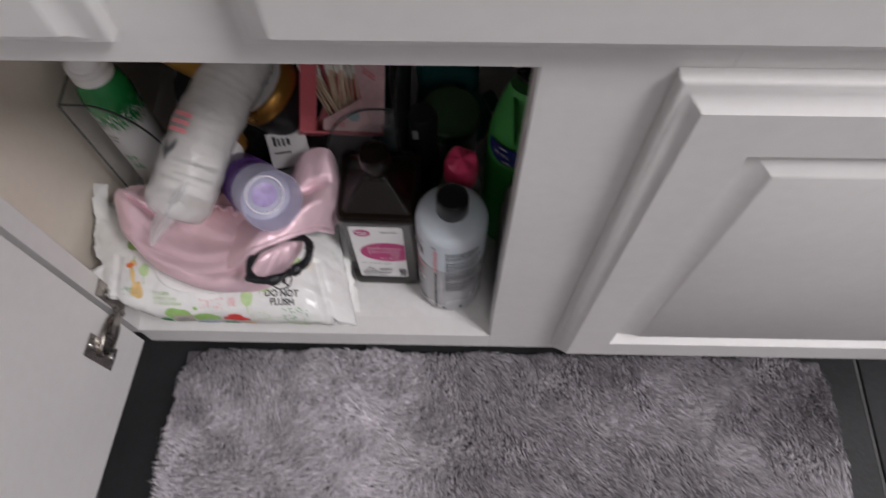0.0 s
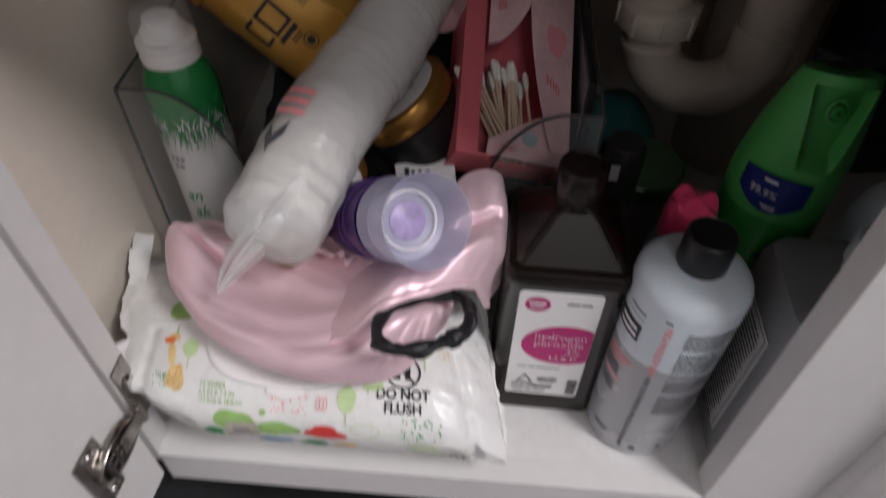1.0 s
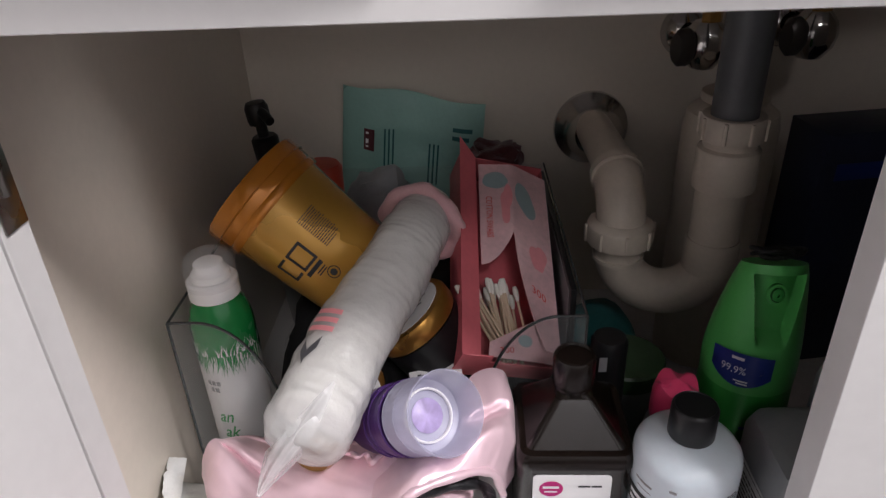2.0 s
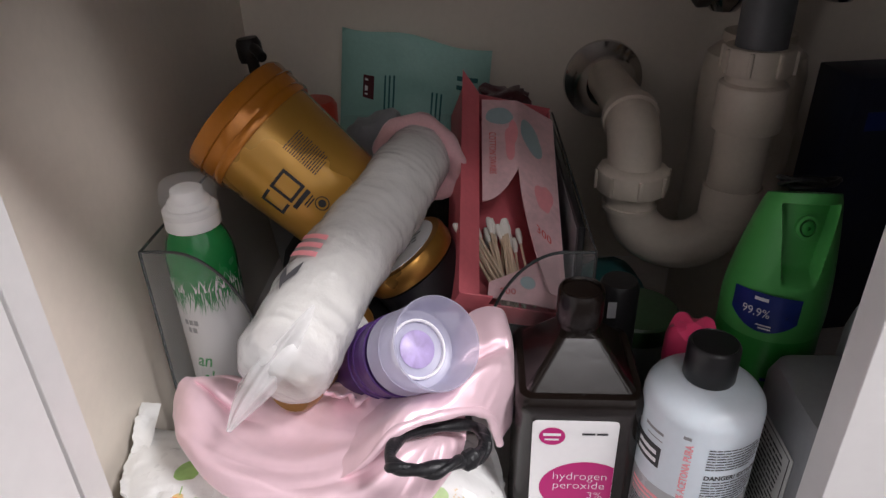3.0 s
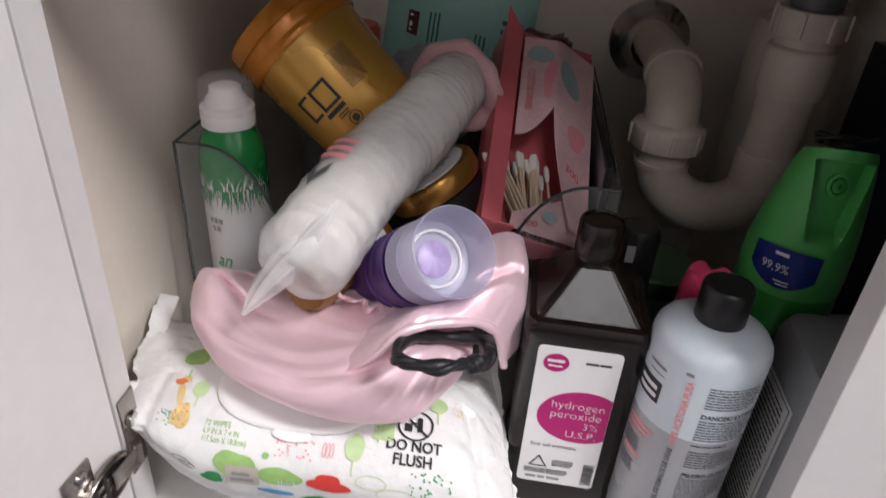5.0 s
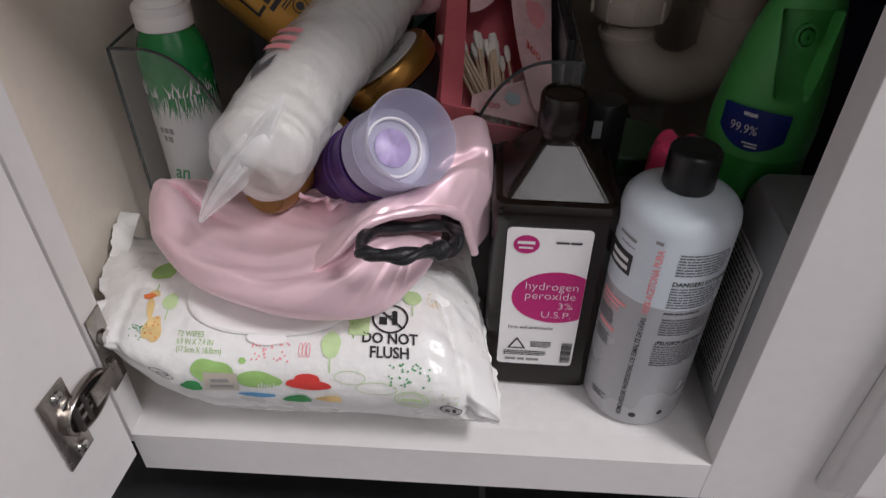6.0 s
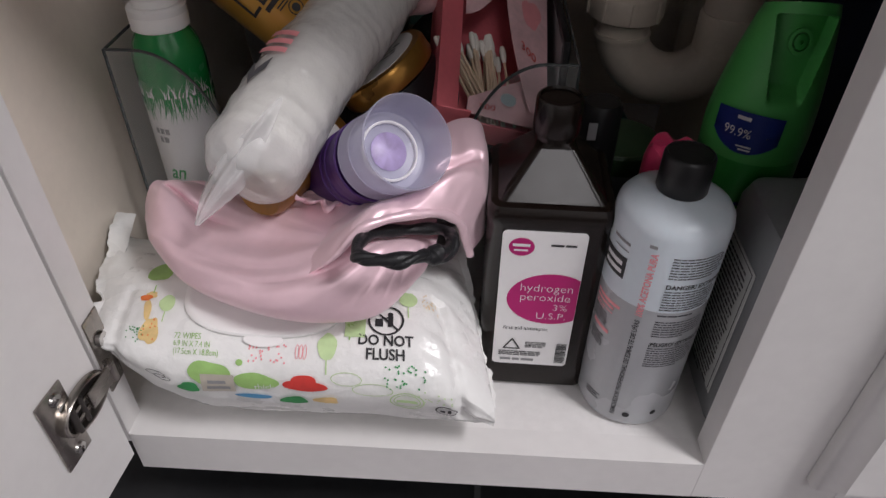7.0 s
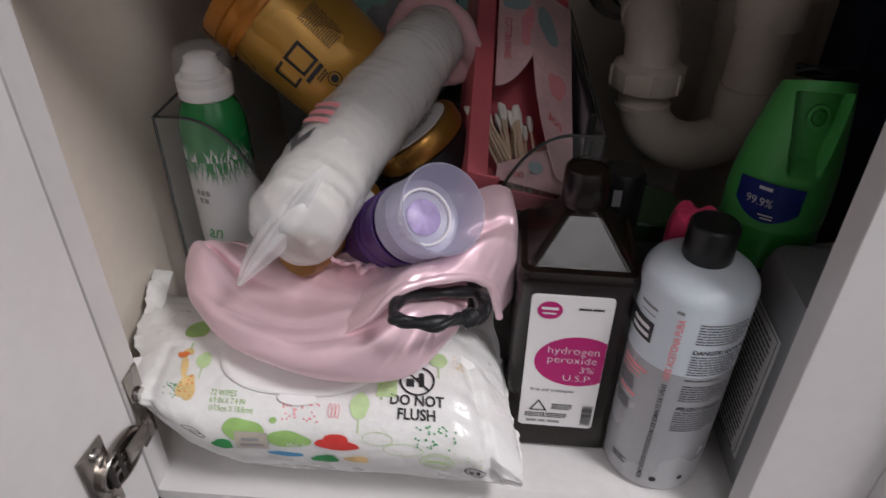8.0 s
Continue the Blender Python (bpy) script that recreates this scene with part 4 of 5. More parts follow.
# ---- green spray can ----
def green_spray():
    t = thing("disinfectant_spray", "bright green disinfectant spray bottle with navy label", "spray bottle", pose(0.4030, 0.1390, 0.1155, 0, 0, -4) @ Matrix.Diagonal((0.90, 0.90, 1.07, 1.0)))
    part("body", lathe([(0, 0), (0.030, 0), (0.034, 0.004), (0.036, 0.03), (0.036, 0.120), (0.0352, 0.150)], 40), LIMEDEEP, t)

    def head(c):
        # slanting top, and a scooped finger well at the front
        z = c.z + max(0, c.z - 0.20) * 0.30 * (-c.y / 0.03)
        y = c.y
        if c.y < 0 and 0.186 < c.z < 0.2330:
            half = 0.0105 + 0.20 * (c.z - 0.186)
            ease = lambda q: (lambda w: w * w * (3 - 2 * w))(max(0.0, min(1.0, q)))
            y = c.y + 0.0125 * ease((c.z - 0.186) / 0.010) * ease((half - abs(c.x)) / 0.0030) * ease((0.2290 - c.z) / 0.0030)
        return Vector((c.x + 0.05 * max(0, c.z - 0.17), y, z))
    bm2 = bmesh.new()
    prof = catmull([(0.0354, 0, 0.1502), (0.0356, 0, 0.165), (0.0336, 0, 0.184), (0.0296, 0, 0.206), (0.0250, 0, 0.226), (0.0222, 0, 0.234)], 120)
    rings = [[bm2.verts.new((p.x * math.cos(2 * math.pi * i / 180), p.x * math.sin(2 * math.pi * i / 180), p.z)) for i in range(180)] for p in prof]
    for a, b in zip(rings, rings[1:]):
        for i in range(180):
            bm2.faces.new((a[i], a[(i + 1) % 180], b[(i + 1) % 180], b[i]))
    bm2.faces.new(rings[-1])
    hd = part("head", warp(bm2, head), LIME, t, "green moulded spray head")
    part("nozzle", shift(lathe([(0, 0), (0.0042, 0), (0.0042, 0.004), (0.0034, 0.0046), (0.0012, 0.0046), (0.0010, 0.003), (0, 0.003)], 20), frame_of((0.0025, -0.0165, 0.2190), (0, -1, 0.25), (1, 0, 0))), LIMEDEEP, hd)
    part("nozzle_rim", shift(lathe([(0.0045, 0), (0.0072, 0), (0.0070, 0.003), (0.0052, 0.0034), (0.0045, 0)], 24), frame_of((0.0025, -0.0165, 0.2190), (0, -1, 0.25), (1, 0, 0))), LIME, hd)
    r = 0.0357
    moved = lambda bm: warp(bm, lambda c: Vector((c.x - 0.011, c.y + 0.010, 0)))
    lab = strips([(-0.030, 0.146, 0.046, 0.026)])
    lab = warp(lab, lambda c: Vector((c.x, c.y - 0.010 * ((c.x + 0.006) / 0.025) ** 2 * (1 if c.y < 0.158 else -0.2) * (-1), 0)))
    L = part("label", wrapped(moved(lab), r, 0.0004), NAVY, t, "navy blue label")
    part("label_text", wrapped(moved(merge(strips([(-0.014, 0.167, 0.009, 0.0022), (-0.010, 0.1505, 0.010, 0.001), (-0.008, 0.1485, 0.008, 0.001)]), lettering("99.9%", 0.0078, -0.021, 0.1565, stretch=1.0))), r, 0.0009), WHITEINK, L)
    part("lower_text", wrapped(strips([(-0.004, 0.126, 0.012, 0.0022), (-0.010, 0.122, 0.022, 0.0022), (-0.006, 0.118, 0.016, 0.0022)]), 0.036, 0.0005), NAVY, t)
    return t


green_spray()


def pink_cap_bottle():
    t = thing("small_bottle", "small clear bottle with a hot pink cap", "bottle", pose(0.3465, 0.1165, 0.1155) @ Matrix.Diagonal((0.96, 0.96, 1.04, 1.0)))
    part("body", lathe([(0, 0), (0.020, 0), (0.022, 0.003), (0.022, 0.112), (0.019, 0.126), (0.012, 0.133), (0, 0.133)], 32), GREYJUG, t)
    cap = lathe([(0, 0.132), (0.0165, 0.132), (0.0172, 0.136), (0.0168, 0.154), (0.0150, 0.1605), (0.010, 0.1632), (0, 0.1638)], 32)
    warp(cap, lambda c: Vector((c.x, c.y, c.z + (0.0026 * math.sin(math.atan2(c.y, c.x) * 4) if c.z > 0.15 else 0))))
    c = part("cap", cap, HOTPINK, t, "hot pink plastic cap")
    part("spout", shift(lathe([(0, 0), (0.0048, 0), (0.0040, 0.006), (0, 0.0065)], 14), pose(-0.010, -0.004, 0.159)), HOTPINK, c)
    return t


pink_cap_bottle()


# ---- clear bin ----
BX0, BX1, BY0, BY1, BZ0, BZ1 = -0.0170, 0.287, 0.142, 0.43, 0.116, 0.322


def clear_bin():
    t = thing("storage_bin", "clear acrylic storage bin with a scooped front", "storage bin")
    th = 0.0022
    part("base", rbox(BX0, BX1, BY0, BY1, BZ0, BZ0 + th, 0.0005), ACRYLIC, t)
    part("side", rbox(BX0, BX0 + th, BY0, BY1, BZ0 + th, BZ1, 0.0004), ACRYLIC, t)
    part("side", rbox(BX1 - th, BX1, BY0, BY1, BZ0 + th, BZ1, 0.0004), ACRYLIC, t)
    part("back", rbox(BX0 + th, BX1 - th, BY1 - th, BY1, BZ0 + th, BZ1, 0.0004), ACRYLIC, t)

    def rim(x):
        # height of the front wall's top: full at both ends, a deep scoop between
        d = min(x - BX0, BX1 - x)
        k = max(0.0, min(1.0, (d - 0.020) / 0.055))
        k = 1 - math.sqrt(max(0.0, 1 - k * k)) if d < 0.075 else 1.0
        return BZ1 - 0.095 * k

    def front(u, v):
        x = BX0 + th + (BX1 - BX0 - 2 * th) * u
        return Vector((x, BY0, BZ0 + th + (rim(x) - BZ0 - th) * v))
    part("front", shell(front, 90, 4, -th), ACRYLIC, t)
    # dark tubes outline the walls: shade trapped in clear edges, put into colour
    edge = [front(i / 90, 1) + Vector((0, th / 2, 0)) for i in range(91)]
    part("front_edge", tube(edge, 0.0011, 8), EDGESHADE, t)
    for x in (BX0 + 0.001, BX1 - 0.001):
        part("side_edge", tube([(x, BY0, BZ1), (x, (BY0 + BY1) / 2, BZ1), (x, BY1, BZ1)], 0.0010, 8), EDGESHADE, t)
        part("corner_edge", tube([(x, BY0 + 0.0005, BZ0), (x, BY0 + 0.0005, (BZ0 + BZ1) / 2), (x, BY0 + 0.0005, BZ1)], 0.0011, 8), EDGESHADE, t)
    return t


clear_bin()


# ---- dry shampoo can ----
def shampoo_can():
    t = thing("aerosol_can", "white and green aerosol can with clear dome cap", "aerosol can", pose(0.0130, 0.1730, 0.1187, -1.0, -1.0, 0) @ Matrix.Diagonal((0.93, 0.93, 1.015, 1.0)))
    r = 0.0262
    part("can", lathe([(0, 0), (r - 0.002, 0), (r, 0.002), (r, 0.162), (r, 0.1625)], 40), CANWHITE, t)
    part("shoulder", lathe([(r, 0.1625), (r, 0.180), (r - 0.001, 0.1875), (r - 0.004, 0.1965), (r - 0.0075, 0.2025), (0.0178, 0.2050)], 40), CANGREEN, t, "glossy green printed shoulder")
    part("collar", lathe([(0.0190, 0.2035), (0.0205, 0.2045), (0.0205, 0.2175), (0.0190, 0.2190), (0, 0.2190)], 36), LIDWHITE, t)
    part("nozzle", lathe([(0.0160, 0.2190), (0.0155, 0.2235), (0.0130, 0.2255), (0.0122, 0.2275), (0.0118, 0.2312), (0.009, 0.2327), (0, 0.2317)], 28), LIDWHITE, t)
    part("dome_cap", lathe([(0.0207, 0.2135), (0.0205, 0.2290), (0.0192, 0.2345), (0.0160, 0.2380), (0.0100, 0.2397), (0.0020, 0.2400), (0.0016, 0.2408), (0, 0.2408)], 36), CLEARCAP, t, "clear plastic dome cap")
    # grass blades printed where green meets white
    rng = random.Random(8)

    def blade(a, z, ln, lean, w):
        bm = bmesh.new()
        prev = None
        for k in range(5):
            f = k / 4
            ww = w * (1 - f) + 0.00008
            x, y = a + lean * f * f, z + ln * f
            cur = (bm.verts.new((x - ww, y, 0)), bm.verts.new((x + ww, y, 0)))
            if prev:
                bm.faces.new((prev[0], prev[1], cur[1], cur[0]))
            prev = cur
        return bm
    down = [blade(rng.uniform(-0.068, 0.068), 0.1632, -rng.uniform(0.006, 0.020), rng.uniform(-0.006, 0.006), 0.0005) for _ in range(210)]
    up = [blade(rng.uniform(-0.068, 0.068), 0.1620, rng.uniform(0.004, 0.012), rng.uniform(-0.005, 0.005), 0.0005) for _ in range(70)]
    part("grass_print", wrapped(merge(*down), r, 0.0003), CANGREEN, t)
    part("grass_print", wrapped(merge(*up), r, 0.0004), WHITEINK, t)
    part("brand_bars", wrapped(strips([(-0.015, 0.1350, 0.0034, 0.0042), (-0.0106, 0.1350, 0.0034, 0.0042), (-0.0062, 0.1350, 0.0034, 0.0042), (-0.013, 0.1285, 0.0030, 0.0042), (-0.0090, 0.1285, 0.0040, 0.0042)]), r), GREYINK, t)

    part("script_text", wrapped(lettering("an", 0.0165, -0.0125, 0.0990, stretch=0.85, slant=0.35, bold=0.0002), r), DEEPGREEN, t, "green brush lettering")
    part("script_text", wrapped(lettering("ak", 0.0165, -0.0105, 0.0835, stretch=0.85, slant=0.35, bold=0.0002), r), DEEPGREEN, t, "green brush lettering")
    return t


shampoo_can()


# ---- big gold jar ----
def gold_jar():
    m = frame_of((0.0860, 0.2290, 0.3365), (-0.70, 0.16, 0.60), (0.55, -0.5, 0.65)) @ Matrix.Scale(1.08, 4)
    t = thing("gold_jar", "big amber gold styling jar tipped on its side", "jar", m)
    part("jar", lathe([(0, -0.030), (0.0365, -0.030), (0.0385, -0.0275), (0.0415, 0.020), (0.0435, 0.048), (0.0440, 0.050), (0, 0.050)], 56), GOLD, t)
    lid = part("lid", lathe([(0, 0.044), (0.0448, 0.044), (0.0458, 0.0455), (0.0458, 0.0495), (0.0448, 0.0510), (0.0455, 0.0530), (0.0462, 0.0690), (0.0450, 0.0712), (0.0425, 0.0718), (0.0415, 0.0700), (0, 0.0700)], 56), GOLDLID, t, "glossy amber screw lid")
    part("lid_ring", lathe([(0.0464, 0.0590), (0.0470, 0.0597), (0.0464, 0.0604), (0.0464, 0.0590)], 56), GOLDLID, lid)

    def ink(name, bm, mt, a0):
        def f(c):
            c = Vector((0.014 + (c.x - 0.012) * 0.78, 0.002 + (c.y - 0.005) * 0.78, 0))
            rr = 0.0402 + (c.y) * 0.062 + 0.0006
            a = a0 + c.x / 0.041
            return Vector((rr * math.cos(a), rr * math.sin(a), c.y))
        part(name, warp(bm, f), mt, t)
    A = radians(PRINT_TURN)
    box = strips([(0.004, 0.001, 0.0028, 0.023), (0.021, 0.001, 0.0028, 0.023), (0.004, 0.001, 0.019, 0.0028), (0.004, 0.0212, 0.019, 0.0028)])
    ink("big_mark", merge(box, strips([(-0.012, 0.001, 0.0028, 0.023), (-0.012, 0.001, 0.013, 0.0028), (-0.012, 0.0212, 0.013, 0.0028)])), INK, A)
    ink("word_bar", strips([(0.002, -0.0055, 0.0210, 0.0042), (0.010, -0.0090, 0.012, 0.0012), (0.010, -0.0115, 0.011, 0.0012)]), INK, A)
    ink("seal", merge(ring2d(0.0215, -0.0185, 0.0062, 0.0009, 28), blob(0.0215, -0.0185, 0.0034, 0.0034)), INK, A)
    ink("small_print", textlines(0.036, 0.034, 0.021, 16, 0.0009, 0.0013, 6), INK, A)
    return t


PRINT_TURN = -76
gold_jar()


# ---- sleeve of cotton rounds ----
SL = catmull([(0.0990, 0.064, 0.2955), (0.119, 0.120, 0.3185), (0.143, 0.175, 0.336), (0.160, 0.220, 0.349), (0.173, 0.262, 0.354)], 60)


def cotton_sleeve():
    t = thing("cotton_round_sleeve", "clear plastic sleeve packed with white cotton rounds", "cotton rounds")
    pad = None
    n = 46
    rng = random.Random(3)
    for i in range(n):
        f = 0.03 + 0.95 * i / (n - 1)
        p = along(SL, f)
        d = (along(SL, min(1, f + 0.02)) - along(SL, max(0, f - 0.02))).normalized()
        d = (d + Vector((rng.uniform(-0.05, 0.05), rng.uniform(-0.05, 0.05), rng.uniform(-0.05, 0.05)))).normalized()
        m = frame_of(p + Vector((rng.uniform(-0.0012, 0.0012), 0, rng.uniform(-0.0012, 0.0012))), d, (1, 0, 0))
        if pad is None:
            pad = part("cotton_round", lathe([(0, -0.0026), (0.0238, -0.0026), (0.0256, -0.0014), (0.0260, 0), (0.0256, 0.0014), (0.0238, 0.0026), (0, 0.0026)], 28), COTTON, t, "", m)
        else:
            o = new("cotton_round", pad.data)
            o.parent, o.matrix_basis = t, m @ Matrix.Scale(1 - 0.19 * f * f, 4)
    ext = [SL[0] + (SL[0] - SL[4]).normalized() * k for k in (0.020, 0.017, 0.011, 0.004)] + SL[2:]
    def rad(s):
        a = min(1, s / 0.060)
        e = min(1, (1 - s) / 0.05)
        ripple = 1 + (0.0032 + 0.0025 * math.sin(s * 31)) * math.sin(s * 190 + 4 * math.sin(s * 17)) * min(1, max(0, s - 0.16) * 4)
        return ripple * ((0.0290 - 0.0055 * s * s) * math.sqrt(1 - (1 - a) ** 2 * 0.985)) * (0.75 + 0.25 * e)
    ext = catmull(ext, 260)
    bm = tube(ext, rad, 40)
    bm.verts.index_update()
    for v in bm.verts:
        c = v.co.copy()
        k, j = v.index // 40, v.index % 40
        s = k / 259
        crimp = noise.noise(Vector((3.0 * math.cos(j * math.pi / 20), 3.0 * math.sin(j * math.pi / 20), s * 5)))
        c += (c - ext[min(k, 259)]) * (0.045 * (0.25 - abs(crimp)) * math.exp(-(s / 0.16) ** 2) + 0.02 * crimp)
        v.co = c + Vector((0, 0, 1)) * 0.0016 * noise.noise(c * 60) + Vector((1, 0, 0)) * 0.0016 * noise.noise(c * 85 + Vector((9, 0, 0)))
    part("bag", bm, BAG, t, "thin glossy clear plastic")
    tip = Vector((0.0715, 0.0280, 0.2745))

    def tail(u, v):
        # the pinched end of the bag: a spine from the top of the end down to a point, a facet on either side
        root = spline([Vector((0.0740, 0.0500, 0.2890)), Vector((0.0900, 0.0440, 0.3100)), Vector((0.1210, 0.0590, 0.3370)), Vector((0.1100, 0.0470, 0.3120)), Vector((0.0960, 0.0440, 0.2880))], v)
        p = root.lerp(tip + Vector((0.002 * v, 0, -0.001 * v)), u)
        ridge = 0.0035 * math.exp(-((v - 0.5) / 0.10) ** 2) * math.sin(math.pi * min(1, u * 0.9 + 0.1))
        return p + Vector((-0.1, -0.82, 0.55)) * (ridge + 0.0016 * math.sin(u * 3 + v * 17) * math.sin(math.pi * u) + 0.0008)
    part("bag_tail", shell(tail, 40, 48, 0.0004), FILMTAIL, t, "gathered end of the plastic bag")
    # printed marks on the bag
    def ink(name, bm, m):
        def f(c):
            s = c.y
            p = along(SL, s)
            d = (along(SL, min(1, s + 0.02)) - along(SL, max(0, s - 0.02))).normalized()
            side = d.cross(Vector((0, 0, 1))).normalized()
            up = side.cross(d)
            a = c.x
            return p + (side * math.sin(a) + up * math.cos(a)) * (0.0312 - 0.0055 * s * s)
        part(name, warp(bm, f), m, t)
    ink("print", merge(*[strips([(-0.58, 0.205 + 0.026 * k, 0.66, 0.015)], 0.03) for k in range(3)]), PINKINK)
    kk = [warp(strips([(-0.06, -0.05, 0.11, 0.10)], 0.02), lambda c, q=q: Vector((-0.36 + q + c.x * 1.9, 0.140 + c.y * 0.34 + q * 0.08 + c.x * 0.35 * (1 if q else -1), 0))) for q in (0.0, 0.18)]
    ink("print", merge(*kk), SOFTINK)
    ink("print", strips([(-0.30, 0.90, 0.36, 0.035)], 0.03), GREYINK)
    return t


cotton_sleeve()
band = []
for i in range(40):
    a = 2 * math.pi * i / 40
    m = frame_of((0.1660, 0.246, 0.3470), (0.27, 0.85, 0.12), (1, 0, 0))
    band.append(m @ Vector((0.0300 * math.cos(a), 0.0285 * math.sin(a), 0.003 * math.sin(a * 3))))
tagged(part("headband", tube(band, lambda s: 0.0085 + 0.0012 * math.sin(s * 50), 14, closed=True, flat=0.7), TERRY, None), "soft pale pink cloth headband round the cotton sleeve", "headband")


# ---- lilac cup on a purple bottle ----
def lilac_bottle():
    m = frame_of((0.1758, 0.0640, 0.3040), (0.54, -0.63, 0.67), (1, 0, 0))
    t = thing("purple_bottle", "purple bottle with a translucent lilac cap, lying tilted", "bottle", m)
    cup = part("cap", lathe([(0, -0.0052), (0.0215, -0.0052), (0.0240, -0.0036), (0.0247, 0.000), (0.0258, 0.0215), (0.0262, 0.0230), (0.0256, 0.0238), (0.0248, 0.0225), (0.0234, 0.001), (0.0222, -0.0016), (0.0200, -0.0026), (0, -0.0026)], 56), LILAC, t, "translucent lilac cup-shaped cap")
    part("ring", lathe([(0.0158, -0.0022), (0.0159, -0.0002), (0.0165, 0.0004), (0.0172, -0.0002), (0.0173, -0.0022), (0.0158, -0.0022)], 48), LILACRING, cup, "pale raised ring")
    part("core", lathe([(0, -0.0024), (0.0075, -0.0024), (0.0108, -0.0024), (0.0110, -0.0021), (0.0100, -0.0016), (0, -0.0012)], 32), PALEVIOLET, cup)
    part("skirt", lathe([(0.0246, -0.0010), (0.0250, -0.0080), (0.0252, -0.0160), (0.0244, -0.0160), (0.0240, -0.0060), (0.0238, -0.0010), (0.0246, -0.0010)], 48), LILAC, cup, "translucent lilac skirt of the cap")
    part("bottle", lathe([(0, -0.088), (0.020, -0.088), (0.0235, -0.084), (0.0245, -0.060), (0.0242, -0.036), (0.0236, -0.026), (0.0215, -0.018), (0.0150, -0.0120), (0, -0.0115)], 40), PURPLE, t)
    part("collar", lathe([(0.0246, -0.030), (0.0254, -0.029), (0.0254, -0.022), (0.0246, -0.021), (0.0246, -0.030)], 40), PURPLE, t)
    for z in (-0.040, -0.048):
        part("groove_ring", lathe([(0.0240, z - 0.0012), (0.0251, z), (0.0240, z + 0.0012), (0.0240, z - 0.0012)], 40), PURPLE, t)
    return t


lilac_bottle()


# ---- cotton swab pack ----
def swab_pack():
    m = Matrix.Identity(4)
    ux = Vector((0.068, 0.010, -0.018)).normalized()
    uy = Vector((0.012, 0.165, 0.088))
    uy = (uy - ux * uy.dot(ux)).normalized()
    uz = ux.cross(uy)
    for i, a in enumerate((ux, uy, uz)):
        m[0][i], m[1][i], m[2][i] = a
    m.translation = Vector((0.197, 0.140, 0.292))
    m = m @ Matrix.Diagonal((0.94, 0.84, 1.0, 1.0))
    t = thing("cotton_swab_pack", "pink cotton swab pack with its window torn open", "cotton swabs", m)
    Wd, Ln, Th = 0.084, 0.225, 0.034
    part("tray_floor", rbox(0, Wd, 0, Ln, -Th, -Th + 0.0015, 0.0004), PINKBOX, t, "pink card tray")
    for b in ((0, 0.0015, 0, Ln, -Th + 0.0015, 0.0), (Wd - 0.0015, Wd, 0, Ln, -Th + 0.0015, -0.006), (0.0016, Wd - 0.0016, 0, 0.0015, -Th + 0.0015, -0.010), (0.0016, Wd - 0.0016, Ln - 0.0015, Ln, -Th + 0.0015, -0.002)):
        part("tray_wall", rbox(*b, 0.0004), PINKBOX, t)
    part("end_flap", rbox(-0.001, 0.024, -0.0020, -0.0002, -Th, 0.004, 0.0004), PINKBOX, t)
    part("side_flap", sheet(lambda u, v: Vector((-0.002 + 0.017 * u, -0.002 + v * (Ln + 0.016 + 0.002) - 0.02 * u * v, 0.006 * (1 - u) + 0.002 * v)), 6, 20), PINKBOX, t)

    def cover(u, v):
        # printed front: a curved torn edge below, a ridge down its middle
        x = 0.016 + (Wd - 0.016) * u
        low = 0.090 + 0.038 * (u / 0.42) ** 2 if u < 0.42 else 0.128 - 0.118 * min(1.0, ((u - 0.42) / 0.34)) ** 0.55
        y = low + (Ln - 0.016 - low) * v
        return Vector((x, y, 0.0030 + 0.009 * (1 - abs(u - 0.42) / 0.58) - 0.010 * max(0, u - 0.5)))
    c = part("front_print", shell(cover, 34, 24, 0.0008), PALEPINK, t, "pale pink printed front")

    def ink(name, bm, mt, lift=0.0006):
        def f(q):
            u = max(0, min(1, (q.x - 0.016) / (Wd - 0.016)))
            z = 0.0030 + 0.009 * (1 - abs(u - 0.42) / 0.58) - 0.010 * max(0, u - 0.5)
            return Vector((q.x, q.y, z + lift))
        part(name, warp(bm, f), mt, c)
    ink("brand_blob", merge(blob(0.0300, 0.188, 0.0105, 0.0110, 0.06, 3), blob(0.0580, 0.168, 0.0095, 0.0200, 0.06, 5, turn=0.25)), BLUEGREY)
    txt = warp(lettering("COTTON SWABS", 0.0078, 0, 0, stretch=0.80), lambda q: Vector((0.0215 + q.y, 0.168 - q.x, 0)))
    ink("title_text", txt, REDINK)
    ink("pink_patch", blob(0.0680, 0.105, 0.0080, 0.0160, 0.15, 8), PINKINK)
    ink("pink_patch", blob(0.0390, 0.160, 0.0050, 0.022, 0.2, 2), PINKINK)
    count = warp(lettering("300", 0.0110, 0, 0), lambda q: Vector((0.0580 + q.x * 0.9, 0.066 - q.x * 0.5 + q.y, 0)))
    ink("count_text", count, REDINK)

    def flap(u, v):
        return Vector((0.022 + 0.060 * u, 0.002 + 0.052 * v * (0.22 + 0.78 * u), -0.002 + 0.004 * v - 0.004 * u))
    fl = part("lower_flap", shell(flap, 10, 8, 0.0008), PALEPINK, t)
    part("count_text", warp(lettering("300", 0.0085, 0, 0), lambda q: Vector((0.030 + q.x, 0.0045 + q.y * 0.9 + q.x * 0.12, 0.0012))), REDINK, fl)
    part("blue_blob", warp(blob(0.052, 0.018, 0.006, 0.006), lambda q: Vector((q.x, q.y, 0.0018))), BLUEGREY, fl)
    # swabs
    rng = random.Random(12)
    stick = None
